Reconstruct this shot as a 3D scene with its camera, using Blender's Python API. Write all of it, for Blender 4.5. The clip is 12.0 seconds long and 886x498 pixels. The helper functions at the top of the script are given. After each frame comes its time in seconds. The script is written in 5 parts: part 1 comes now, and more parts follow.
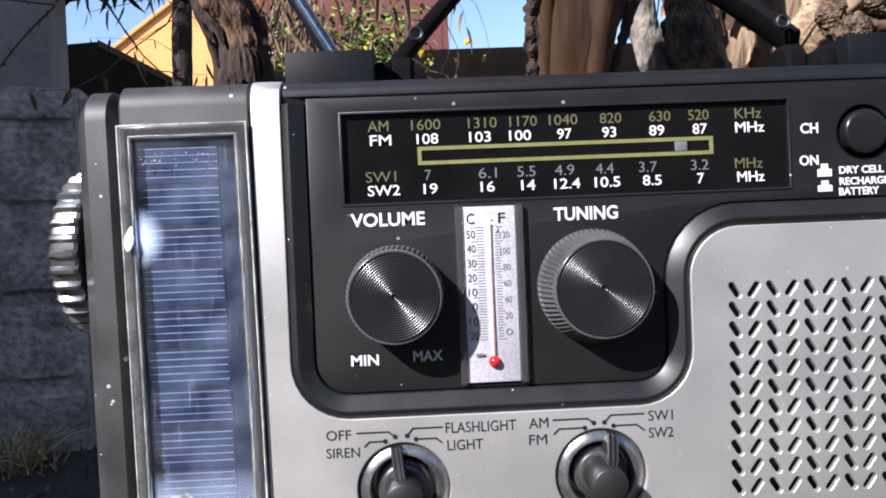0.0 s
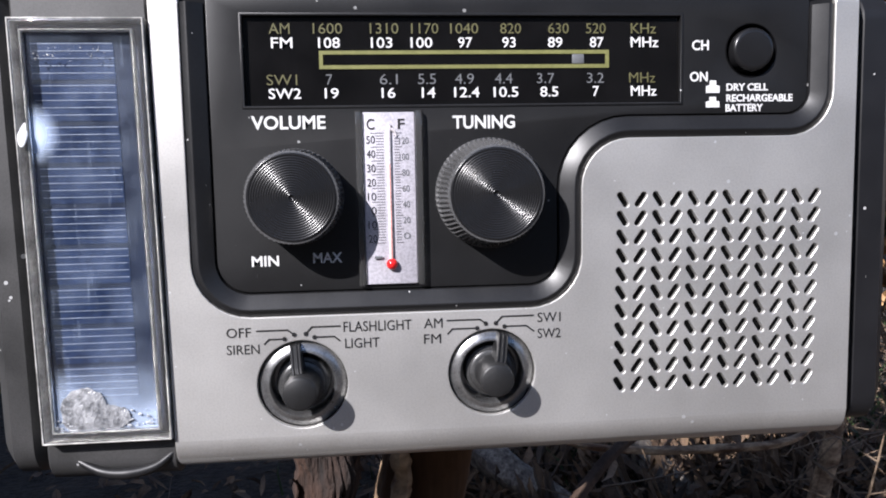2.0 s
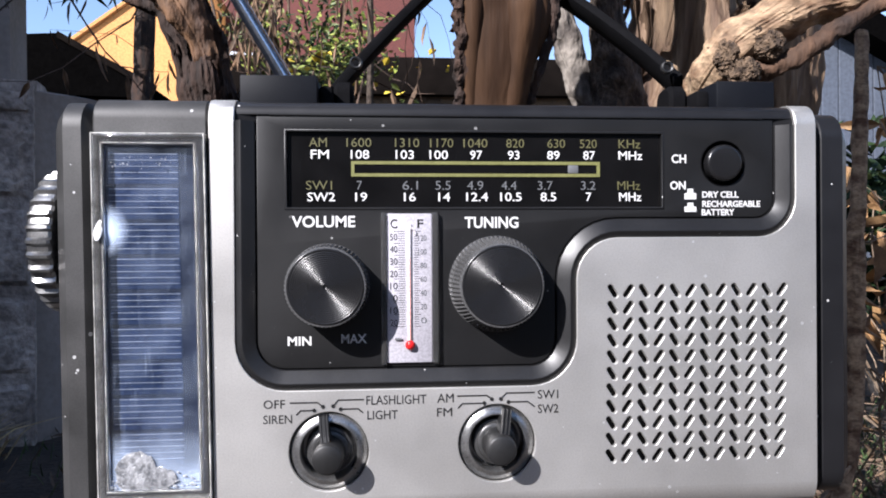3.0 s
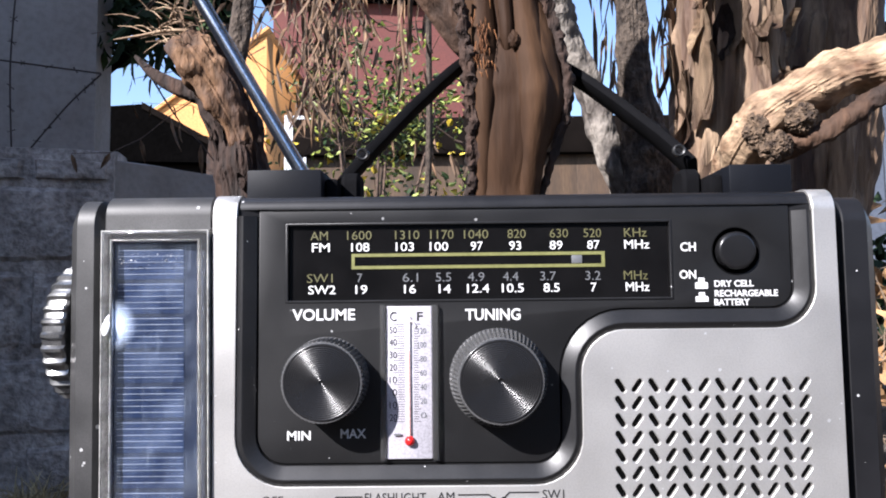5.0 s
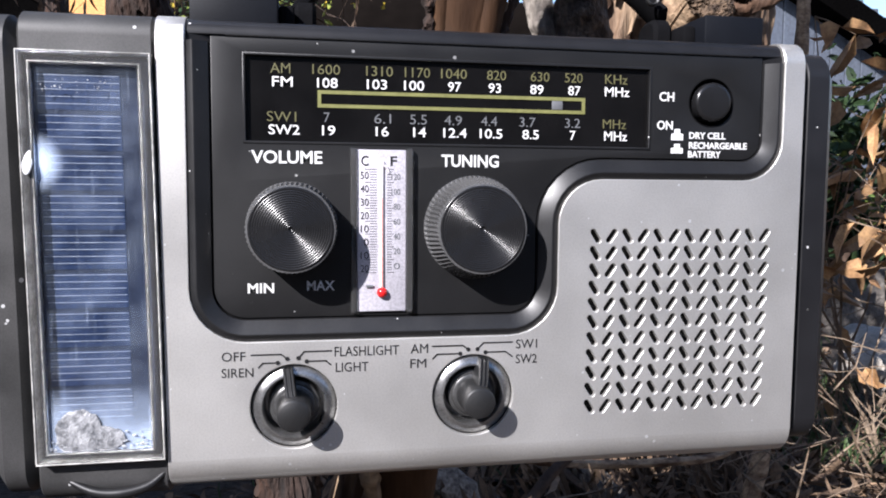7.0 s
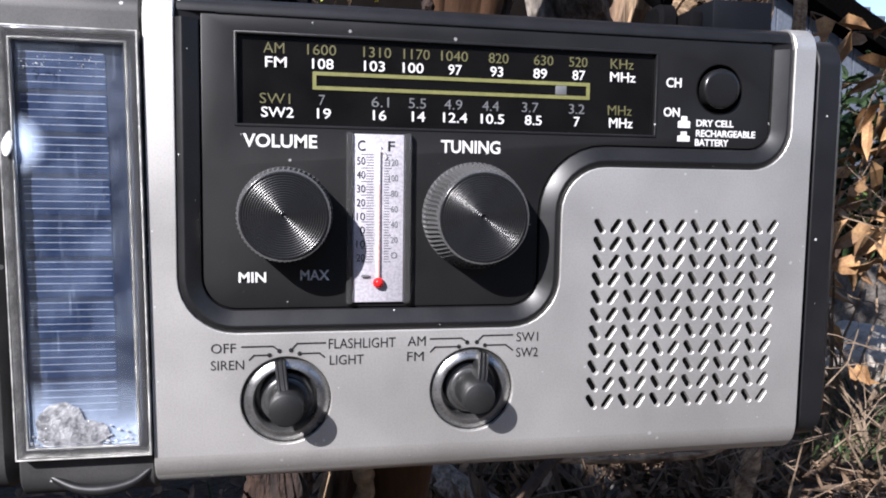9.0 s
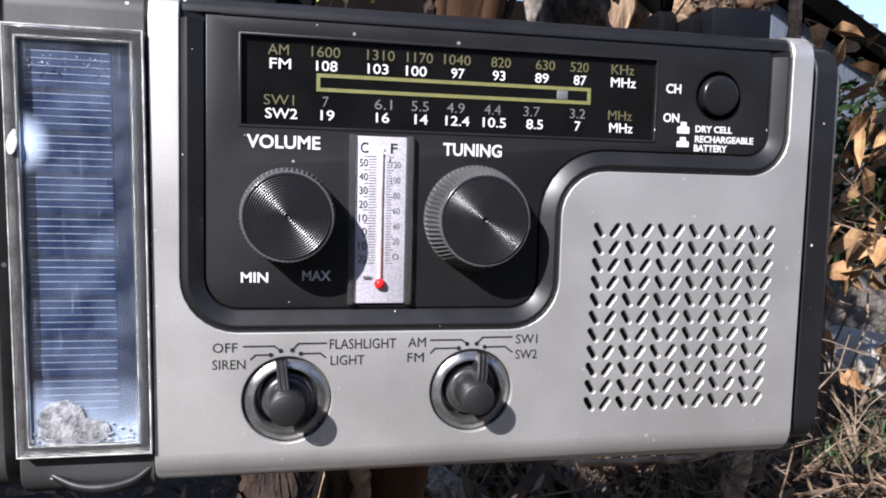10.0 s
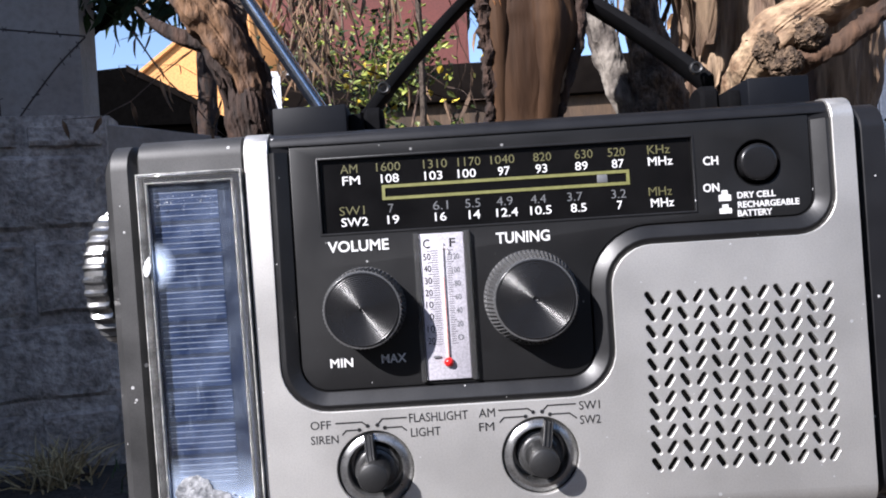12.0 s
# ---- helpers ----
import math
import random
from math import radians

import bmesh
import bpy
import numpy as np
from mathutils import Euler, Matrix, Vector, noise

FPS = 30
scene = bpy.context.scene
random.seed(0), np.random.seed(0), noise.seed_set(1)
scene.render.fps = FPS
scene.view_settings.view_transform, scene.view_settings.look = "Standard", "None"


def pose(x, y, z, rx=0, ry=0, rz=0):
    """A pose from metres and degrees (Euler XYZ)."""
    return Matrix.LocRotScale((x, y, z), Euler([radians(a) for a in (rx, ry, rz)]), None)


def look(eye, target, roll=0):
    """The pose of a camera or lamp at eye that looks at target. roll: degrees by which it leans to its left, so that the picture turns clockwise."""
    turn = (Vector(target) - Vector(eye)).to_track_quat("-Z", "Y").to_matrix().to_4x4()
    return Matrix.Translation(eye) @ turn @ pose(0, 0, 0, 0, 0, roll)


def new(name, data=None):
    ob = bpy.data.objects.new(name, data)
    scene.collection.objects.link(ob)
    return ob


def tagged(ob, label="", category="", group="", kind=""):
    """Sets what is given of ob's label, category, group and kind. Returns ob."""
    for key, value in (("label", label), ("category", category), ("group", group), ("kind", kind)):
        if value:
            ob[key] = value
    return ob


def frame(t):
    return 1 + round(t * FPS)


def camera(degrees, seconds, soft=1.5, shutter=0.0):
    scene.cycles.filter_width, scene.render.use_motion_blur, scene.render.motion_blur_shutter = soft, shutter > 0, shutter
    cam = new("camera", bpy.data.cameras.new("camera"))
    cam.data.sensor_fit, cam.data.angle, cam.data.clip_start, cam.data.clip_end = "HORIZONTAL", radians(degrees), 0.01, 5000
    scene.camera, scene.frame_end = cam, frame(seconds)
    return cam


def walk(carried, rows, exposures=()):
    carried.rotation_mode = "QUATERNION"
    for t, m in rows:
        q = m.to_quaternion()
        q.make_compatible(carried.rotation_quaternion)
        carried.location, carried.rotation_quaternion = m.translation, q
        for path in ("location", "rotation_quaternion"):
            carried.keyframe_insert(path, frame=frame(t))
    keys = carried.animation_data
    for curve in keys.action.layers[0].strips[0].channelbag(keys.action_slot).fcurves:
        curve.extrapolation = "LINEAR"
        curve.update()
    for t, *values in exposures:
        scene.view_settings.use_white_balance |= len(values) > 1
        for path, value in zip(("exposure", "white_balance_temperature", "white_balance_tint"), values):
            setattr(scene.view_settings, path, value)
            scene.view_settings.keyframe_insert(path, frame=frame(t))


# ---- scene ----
cam = camera(61.7, 12.0, soft=1.9)
PATH = [
    (0, (0.01516, 0.00740, 0.79094), (0.07431, 2.00642, 0.77065), -2.349),
    (0.5, (0.03067, -0.00247, 0.78019), (0.18960, 1.99120, 0.78502), -1.728),
    (1, (0.03510, -0.00068, 0.77779), (0.21084, 1.98944, 0.68526), -2.271),
    (1.5, (0.03760, 0.01556, 0.77387), (0.16633, 2.00743, 0.64781), -2.126),
    (2, (0.02849, 0.00065, 0.78155), (0.21278, 1.98337, 0.59485), -1.105),
    (2.5, (0.02199, -0.01336, 0.78505), (0.23958, 1.96649, 0.60380), -0.925),
    (3, (0.02419, -0.02846, 0.78895), (0.19240, 1.96445, 0.78627), -0.349),
    (3.2, (0.03482, -0.03759, 0.79168), (0.14843, 1.95844, 0.84613), 0.795),
    (4.8, (0.05120, -0.03137, 0.80093), (0.03502, 1.96481, 0.92335), -0.675),
    (5, (0.04567, -0.02739, 0.80004), (0.02988, 1.96695, 0.94960), -0.604),
    (5.5, (0.01966, -0.00173, 0.79171), (0.13350, 1.99423, 0.84804), 0.110),
    (6, (0.01696, -0.01610, 0.77784), (0.23475, 1.96619, 0.62588), -0.319),
    (6.5, (0.00477, -0.01264, 0.78367), (0.28278, 1.95358, 0.54554), 0.228),
    (7, (0.01342, -0.01023, 0.78792), (0.36182, 1.95319, 0.63428), 0.382),
    (7.5, (0.01388, -0.00317, 0.78806), (0.37414, 1.95825, 0.63633), 0.315),
    (7.7, (0.01150, 0.00278, 0.78855), (0.39648, 1.95694, 0.60678), 0.895),
    (9.5, (0.01303, -0.00372, 0.78509), (0.38050, 1.95542, 0.62149), 0.820),
    (10, (0.01024, -0.00362, 0.78593), (0.39922, 1.95143, 0.62317), 1.447),
    (10.5, (0.00720, -0.00956, 0.78790), (0.40980, 1.94324, 0.63139), 1.727),
    (11, (0.01220, -0.02165, 0.78644), (0.23066, 1.96526, 0.71969), 1.049),
    (11.5, (0.02783, -0.01683, 0.79246), (0.03264, 1.98259, 0.74455), -2.641),
    (12, (0.03475, -0.03258, 0.79273), (0.02435, 1.96733, 0.80858), -3.628),
]
walk(cam, [(t, look(eye, target, roll)) for t, eye, target, roll in PATH], exposures=[(0.0, 1.15, 5980, 16), (0.5, 1.20, 5980, 16), (1.0, 1.02, 5980, 16), (1.5, 0.90, 5980, 16), (2.0, 0.96, 5980, 16), (2.5, 1.01, 5980, 16), (3.2, 1.14, 5980, 16), (5.0, 1.39, 5980, 16), (5.5, 1.44, 5980, 16), (6.5, 1.30, 5980, 16), (7.5, 1.12, 5980, 16), (10.5, 1.10, 5980, 16), (12.0, 1.12, 5980, 16)])

scene.cycles.max_bounces = 8

# ---- sky and sun ----
SUN_WAY = Vector((1.0, 1.0, -0.97)).normalized()
world = bpy.data.worlds.new("sky")
scene.world = world
world.use_nodes = True
wn, wl = world.node_tree.nodes, world.node_tree.links
sky = wn.new("ShaderNodeTexSky")
sky.sky_type, sky.sun_disc = "NISHITA", False
sky.sun_elevation = math.asin(-SUN_WAY.z)
sky.sun_rotation = math.atan2(-SUN_WAY.x, -SUN_WAY.y)
sky.air_density, sky.dust_density = 1.0, 0.6
wn["Background"].inputs["Strength"].default_value = 0.11
wl.new(sky.outputs[0], wn["Background"].inputs["Color"])
sun = new("sun", bpy.data.lights.new("sun", "SUN"))
sun.data.energy, sun.data.angle, sun.data.color = 5.0, radians(0.53), (1.0, 0.95, 0.87)
sun.matrix_world = look((0, 0, 6), Vector((0, 0, 6)) + SUN_WAY)


# ---- materials ----
def material(name, base, rough=0.5, metal=0.0, vary=0.25, scale=40.0, fine=400.0, bump=0.1, dist=0.0005, tint=None, coat=0.0, spec=0.5, stretch=(1, 1, 1), fine_vary=0.15, island=0.0, object_random=0.0, dust_sparkle=0.0):
    m = bpy.data.materials.new(name)
    m.use_nodes = True
    n, l = m.node_tree.nodes, m.node_tree.links
    b = n["Principled BSDF"]
    co = n.new("ShaderNodeTexCoord")
    mp = n.new("ShaderNodeMapping")
    mp.inputs["Scale"].default_value = stretch
    l.new(co.outputs["Object"], mp.inputs["Vector"])
    big, small = n.new("ShaderNodeTexNoise"), n.new("ShaderNodeTexNoise")
    big.inputs["Scale"].default_value, big.inputs["Detail"].default_value = scale, 5
    small.inputs["Scale"].default_value, small.inputs["Detail"].default_value = fine, 3
    l.new(mp.outputs[0], big.inputs["Vector"])
    l.new(mp.outputs[0], small.inputs["Vector"])
    ramp = n.new("ShaderNodeValToRGB")
    other = tint if tint else tuple(c * (1 - vary) for c in base)
    ramp.color_ramp.elements[0].color, ramp.color_ramp.elements[1].color = (*other, 1), (*base, 1)
    ramp.color_ramp.elements[0].position, ramp.color_ramp.elements[1].position = 0.35, 0.65
    l.new(big.outputs["Fac"], ramp.inputs["Fac"])
    mix = n.new("ShaderNodeMix")
    mix.data_type, mix.blend_type = "RGBA", "MULTIPLY"
    mix.inputs["Factor"].default_value = 1.0
    ramp2 = n.new("ShaderNodeValToRGB")
    ramp2.color_ramp.elements[0].color = (1 - 2 * fine_vary, 1 - 2 * fine_vary, 1 - 2 * fine_vary, 1)
    ramp2.color_ramp.elements[0].position, ramp2.color_ramp.elements[1].position = 0.3, 0.6
    l.new(small.outputs["Fac"], ramp2.inputs["Fac"])
    l.new(ramp.outputs[0], mix.inputs["A"])
    l.new(ramp2.outputs[0], mix.inputs["B"])
    colour = mix.outputs["Result"]
    if island or object_random:
        source = n.new("ShaderNodeNewGeometry").outputs["Random Per Island"] if island else n.new("ShaderNodeObjectInfo").outputs["Random"]
        hsv = n.new("ShaderNodeHueSaturation")
        mr = n.new("ShaderNodeMapRange")
        a = island or object_random
        mr.inputs["To Min"].default_value, mr.inputs["To Max"].default_value = 1 - a, 1 + a
        l.new(source, mr.inputs["Value"])
        l.new(mr.outputs[0], hsv.inputs["Value"])
        l.new(colour, hsv.inputs["Color"])
        colour = hsv.outputs[0]
    # pale dots: dust on the black plastic, painted sparkle on the silver
    if dust_sparkle:
        cells, gate = n.new("ShaderNodeTexVoronoi"), n.new("ShaderNodeTexNoise")
        cells.inputs["Scale"].default_value = 210
        gate.inputs["Scale"].default_value, gate.inputs["Detail"].default_value = 130, 2
        l.new(co.outputs["Object"], cells.inputs["Vector"])
        l.new(co.outputs["Object"], gate.inputs["Vector"])
        size = n.new("ShaderNodeMapRange")
        size.inputs["From Min"].default_value, size.inputs["From Max"].default_value = 0.42, 0.72
        size.inputs["To Max"].default_value = 0.15
        l.new(gate.outputs["Fac"], size.inputs["Value"])
        small_dot = n.new("ShaderNodeMath")
        small_dot.operation = "LESS_THAN"
        l.new(cells.outputs["Distance"], small_dot.inputs[0])
        l.new(size.outputs[0], small_dot.inputs[1])
        fleck = n.new("ShaderNodeMix")
        fleck.data_type = "RGBA"
        fleck.inputs["B"].default_value = (dust_sparkle, dust_sparkle, dust_sparkle, 1)
        l.new(small_dot.outputs[0], fleck.inputs["Factor"])
        l.new(colour, fleck.inputs["A"])
        colour = fleck.outputs["Result"]
    l.new(colour, b.inputs["Base Color"])
    mr2 = n.new("ShaderNodeMapRange")
    mr2.inputs["To Min"].default_value, mr2.inputs["To Max"].default_value = max(0.02, rough - 0.08), min(1, rough + 0.08)
    l.new(big.outputs["Fac"], mr2.inputs["Value"])
    l.new(mr2.outputs[0], b.inputs["Roughness"])
    b.inputs["Metallic"].default_value = metal
    b.inputs["Coat Weight"].default_value = coat
    b.inputs["Specular IOR Level"].default_value = spec
    if bump:
        bp = n.new("ShaderNodeBump")
        bp.inputs["Strength"].default_value, bp.inputs["Distance"].default_value = bump, dist
        add = n.new("ShaderNodeMath")
        add.operation = "ADD"
        l.new(big.outputs["Fac"], add.inputs[0])
        l.new(small.outputs["Fac"], add.inputs[1])
        l.new(add.outputs[0], bp.inputs["Height"])
        l.new(bp.outputs[0], b.inputs["Normal"])
    return m


def clear(name, colour=(1, 1, 1), rough=0.03, ior=1.45):
    m = bpy.data.materials.new(name)
    m.use_nodes = True
    b = m.node_tree.nodes["Principled BSDF"]
    b.inputs["Base Color"].default_value = (*colour, 1)
    b.inputs["Transmission Weight"].default_value = 1
    b.inputs["Roughness"].default_value = rough
    b.inputs["IOR"].default_value = ior
    return m


SILVER = material("silver_paint", (0.69, 0.675, 0.65), 0.46, 0.80, vary=0.13, scale=34, fine=1900, bump=0.18, dist=0.0001, fine_vary=0.05, dust_sparkle=0.85)
BLACK = material("black_plastic", (0.013, 0.013, 0.0148), 0.40, spec=0.4, dust_sparkle=0.45, vary=0.25, scale=70, fine=3000, bump=0.15, dist=0.00006)
PANEL = material("matt_black_panel", (0.0115, 0.0115, 0.0122), 0.44, dust_sparkle=0.22, vary=0.2, scale=60, fine=3500, bump=0.1, dist=0.00004, spec=0.4)
GLOSS = material("gloss_black", (0.0125, 0.0125, 0.0135), 0.40, dust_sparkle=0.5, vary=0.2, scale=80, fine=1500, bump=0.04, dist=0.00005)
DIAL = material("dial_black", (0.0065, 0.0062, 0.0064), 0.15, spec=0.35, vary=0.3, scale=90, fine=2000, bump=0.0)
KNOB = material("knob_black", (0.013, 0.013, 0.014), 0.26, vary=0.2, scale=80, fine=2500, bump=0.05, dist=0.00004, spec=0.5)
KNOB_SIDE = material("knob_grip", (0.15, 0.15, 0.152), 0.28, 0.4, vary=0.2, scale=80, fine=2500, bump=0.05, dist=0.00004)
DISH = material("dark_chrome", (0.46, 0.46, 0.46), 0.30, 0.9, vary=0.3, scale=200, fine=1800, bump=0.1, dist=0.0001)
SKIRT = material("satin_grey_skirt", (0.11, 0.11, 0.11), 0.36, 0.6, vary=0.3, scale=200, fine=1800, bump=0.1, dist=0.0001)
CAP_GREY = material("satin_dark_grey", (0.018, 0.018, 0.0185), 0.42, vary=0.2, scale=80, fine=2500, bump=0.05, dist=0.00004)
MOUNT = material("dark_blue_black_plastic", (0.007, 0.008, 0.011), 0.5, vary=0.2, scale=60, fine=3000, bump=0.1, dist=0.00004, spec=0.12)
WHEEL = material("worn_chrome", (0.36, 0.36, 0.36), 0.30, 0.9, vary=0.3, scale=90, fine=1800, bump=0.1, dist=0.0001)
STEEL = material("polished_steel", (0.62, 0.64, 0.67), 0.16, 1.0, vary=0.08, scale=60, fine=900, bump=0.02, dist=0.0001)
WHITE_INK = material("white_ink", (0.73, 0.73, 0.73), 0.5, vary=0.04, scale=300, fine=3000, bump=0)
FAINT_INK = material("grey_ink", (0.15, 0.155, 0.165), 0.5, vary=0.1, scale=300, fine=3000, bump=0)
OLIVE_INK = material("olive_ink", (0.125, 0.118, 0.052), 0.5, vary=0.12, scale=300, fine=3000, bump=0)
BAR_INK = material("yellow_green_ink", (0.21, 0.21, 0.075), 0.45, vary=0.15, scale=300, fine=3000, bump=0)
DARK_INK = material("dark_ink", (0.011, 0.011, 0.012), 0.5, vary=0.1, scale=300, fine=3000, bump=0)
WHITE_CARD = material("white_card", (0.52, 0.50, 0.55), 0.45, vary=0.14, scale=120, fine=1500, bump=0.03)
RED = material("red_spirit", (0.75, 0.02, 0.02), 0.2, vary=0.1, scale=200, fine=1500, bump=0)
RED_THIN = material("thin_red_spirit", (0.80, 0.40, 0.36), 0.3, vary=0.1, scale=200, fine=1500, bump=0)
TUBE_GREY = material("tube_glass", (0.68, 0.64, 0.66), 0.1, vary=0.1, scale=200, fine=1500, bump=0)
CELL = material("solar_cell_blue", (0.024, 0.044, 0.112), 0.30, 0.1, vary=0.45, scale=45, fine=900, bump=0.05, coat=0.3)
CELL_DARK = material("solar_backing", (0.018, 0.027, 0.055), 0.35, vary=0.4, scale=60, fine=1200, bump=0.05)
WIRE = material("cell_busbar", (0.40, 0.46, 0.58), 0.4, 0.4, vary=0.3, scale=150, fine=1500, bump=0)
GLUE = material("cloudy_glue", (0.42, 0.425, 0.44), 0.15, tint=(0.13, 0.135, 0.145), scale=420, fine=1500, bump=0.6, dist=0.0006)
CRUMB = material("white_glue_crumb", (0.50, 0.51, 0.53), 0.3, vary=0.3, scale=300, fine=1500, bump=0.2)
EDGE_LIGHT = material("painted_edge_light", (0.62, 0.61, 0.58), 0.22, vary=0.55, scale=160, fine=900, bump=0.1)
# white that stands in for the sun's glint on the solar frame
GLINT = material("painted_glint_white", (0.85, 0.86, 0.88), 0.25, vary=0.05, scale=300, fine=1500, bump=0, spec=0.8)
COVER = bpy.data.materials.new("hazy_glare_cover")
COVER.use_nodes = True
cn, cl = COVER.node_tree.nodes, COVER.node_tree.links
cn.remove(cn["Principled BSDF"])
see, shine, haze = cn.new("ShaderNodeBsdfTransparent"), cn.new("ShaderNodeBsdfGlossy"), cn.new("ShaderNodeBsdfDiffuse")
shine.inputs["Roughness"].default_value = 0.06
haze.inputs["Color"].default_value = (0.62, 0.74, 0.95, 1)
mix1, mix2 = cn.new("ShaderNodeMixShader"), cn.new("ShaderNodeMixShader")
fres = cn.new("ShaderNodeFresnel")
cl.new(fres.outputs[0], mix1.inputs[0])
cl.new(see.outputs[0], mix1.inputs[1])
cl.new(shine.outputs[0], mix1.inputs[2])
cco = cn.new("ShaderNodeTexCoord")
csep, cnoise, cfine = cn.new("ShaderNodeSeparateXYZ"), cn.new("ShaderNodeTexNoise"), cn.new("ShaderNodeTexNoise")
cstretch = cn.new("ShaderNodeMapping")
cstretch.inputs["Scale"].default_value = (1, 1, 0.12)
cl.new(cco.outputs["Object"], csep.inputs[0])
cl.new(cco.outputs["Object"], cnoise.inputs["Vector"])
cl.new(cco.outputs["Object"], cstretch.inputs["Vector"])
cl.new(cstretch.outputs[0], cfine.inputs["Vector"])
cnoise.inputs["Scale"].default_value, cnoise.inputs["Detail"].default_value = 90, 4
cfine.inputs["Scale"].default_value, cfine.inputs["Detail"].default_value = 700, 4
# pale haze painted for reflection in the cover, thicker towards the foot
low = cn.new("ShaderNodeMapRange")
low.inputs["From Min"].default_value, low.inputs["From Max"].default_value = 0.735, 0.722
low.inputs["To Max"].default_value = 0.48
cl.new(csep.outputs["Z"], low.inputs["Value"])
cloud = cn.new("ShaderNodeMapRange")
cloud.inputs["From Min"].default_value, cloud.inputs["From Max"].default_value = 0.40, 0.75
cloud.inputs["To Max"].default_value = 0.045
cl.new(cnoise.outputs["Fac"], cloud.inputs["Value"])
scratch = cn.new("ShaderNodeMapRange")
scratch.inputs["From Min"].default_value, scratch.inputs["From Max"].default_value = 0.60, 0.80
scratch.inputs["To Max"].default_value = 0.09
cl.new(cfine.outputs["Fac"], scratch.inputs["Value"])
patch, total = cn.new("ShaderNodeMath"), cn.new("ShaderNodeMath")
patch.operation, total.operation = "ADD", "ADD"
lowmix = cn.new("ShaderNodeMath")
lowmix.operation = "MULTIPLY"
cl.new(low.outputs[0], lowmix.inputs[0])
cl.new(cnoise.outputs["Fac"], lowmix.inputs[1])
cl.new(lowmix.outputs[0], patch.inputs[0])
cl.new(cloud.outputs[0], patch.inputs[1])
# glare halo round the glint, put into the haze colour
glare_at, near = cn.new("ShaderNodeVectorMath"), cn.new("ShaderNodeMapRange")
glare_at.operation = "DISTANCE"
glare_at.inputs[1].default_value = (-0.0586, 0.1998, 0.7948)
near.inputs["From Min"].default_value, near.inputs["From Max"].default_value = 0.0090, 0.0
near.inputs["To Max"].default_value = 0.70
near.interpolation_type = "SMOOTHSTEP"
cl.new(cco.outputs["Object"], glare_at.inputs[0])
cl.new(glare_at.outputs["Value"], near.inputs["Value"])
glare_sum = cn.new("ShaderNodeMath")
glare_sum.operation = "ADD"
cl.new(patch.outputs[0], glare_sum.inputs[0])
cl.new(near.outputs[0], glare_sum.inputs[1])
cl.new(glare_sum.outputs[0], total.inputs[0])
cl.new(scratch.outputs[0], total.inputs[1])
total.use_clamp = True
cl.new(total.outputs[0], mix2.inputs[0])
cl.new(mix1.outputs[0], mix2.inputs[1])
cl.new(haze.outputs[0], mix2.inputs[2])
cl.new(mix2.outputs[0], cn["Material Output"].inputs["Surface"])
FRAME = clear("worn_clear_frame", (0.96, 0.96, 0.95), 0.04)
FRAME.node_tree.nodes["Principled BSDF"].inputs["Transmission Weight"].default_value = 0.965
SCUFF = material("pale_scuff", (0.42, 0.42, 0.43), 0.6, vary=0.4, scale=300, fine=1500, bump=0)
SIDE = material("scuffed_black_plastic", (0.054, 0.053, 0.053), 0.5, spec=0.5, dust_sparkle=0.4, tint=(0.026, 0.026, 0.026), scale=50, fine=2500, bump=0.15, dist=0.00006)
STRAP = material("black_strap", (0.006, 0.006, 0.007), 0.85, spec=0.06, vary=0.3, scale=150, fine=1800, bump=0.4, dist=0.0002)
BACKING = material("speaker_cloth", (0.010, 0.010, 0.010), 0.7, vary=0.4, scale=200, fine=2000, bump=0.2)
BARK = material("brown_bark", (0.13, 0.068, 0.036), 0.85, tint=(0.026, 0.013, 0.008), scale=34, fine=240, bump=0.8, dist=0.003, stretch=(1, 1, 0.22), fine_vary=0.25)
BARK_SMOOTH = material("peeled_bark", (0.105, 0.056, 0.029), 0.75, spec=0.15, tint=(0.034, 0.017, 0.009), scale=34, fine=420, bump=0.4, dist=0.001, stretch=(1, 1, 0.10), fine_vary=0.12)
BARK_TAN = material("torn_tan_wood", (0.23, 0.122, 0.057), 0.8, tint=(0.06, 0.028, 0.014), scale=70, fine=400, bump=0.8, dist=0.002, stretch=(1, 1, 0.3), fine_vary=0.25)
BARK_ORANGE = material("orange_bark_fibre", (0.36, 0.15, 0.045), 0.8, tint=(0.16, 0.06, 0.02), scale=90, fine=500, bump=0.4, dist=0.001)
BARK_STREAK = material("streaked_bark", (0.36, 0.25, 0.155), 0.8, tint=(0.085, 0.046, 0.027), scale=60, fine=300, bump=0.8, dist=0.003, stretch=(1, 1, 0.07), fine_vary=0.2)
BARK_DARK = material("fibrous_bark", (0.058, 0.030, 0.019), 0.9, tint=(0.016, 0.010, 0.008), scale=55, fine=260, bump=1.0, dist=0.004, stretch=(1, 1, 0.3), fine_vary=0.3)
BARK_GREY = material("grey_bark", (0.31, 0.275, 0.235), 0.85, tint=(0.085, 0.07, 0.06), scale=120, fine=400, bump=0.8, dist=0.002, stretch=(1, 1, 0.5), fine_vary=0.25)
BARK_PALE = material("pale_bark", (0.52, 0.37, 0.23), 0.8, tint=(0.12, 0.06, 0.03), scale=80, fine=350, bump=0.7, dist=0.002, stretch=(0.5, 1, 1), fine_vary=0.22)
BURR = material("grey_burr_wood", (0.20, 0.135, 0.085), 0.9, tint=(0.035, 0.020, 0.012), scale=190, fine=600, bump=0.9, dist=0.002, fine_vary=0.3)
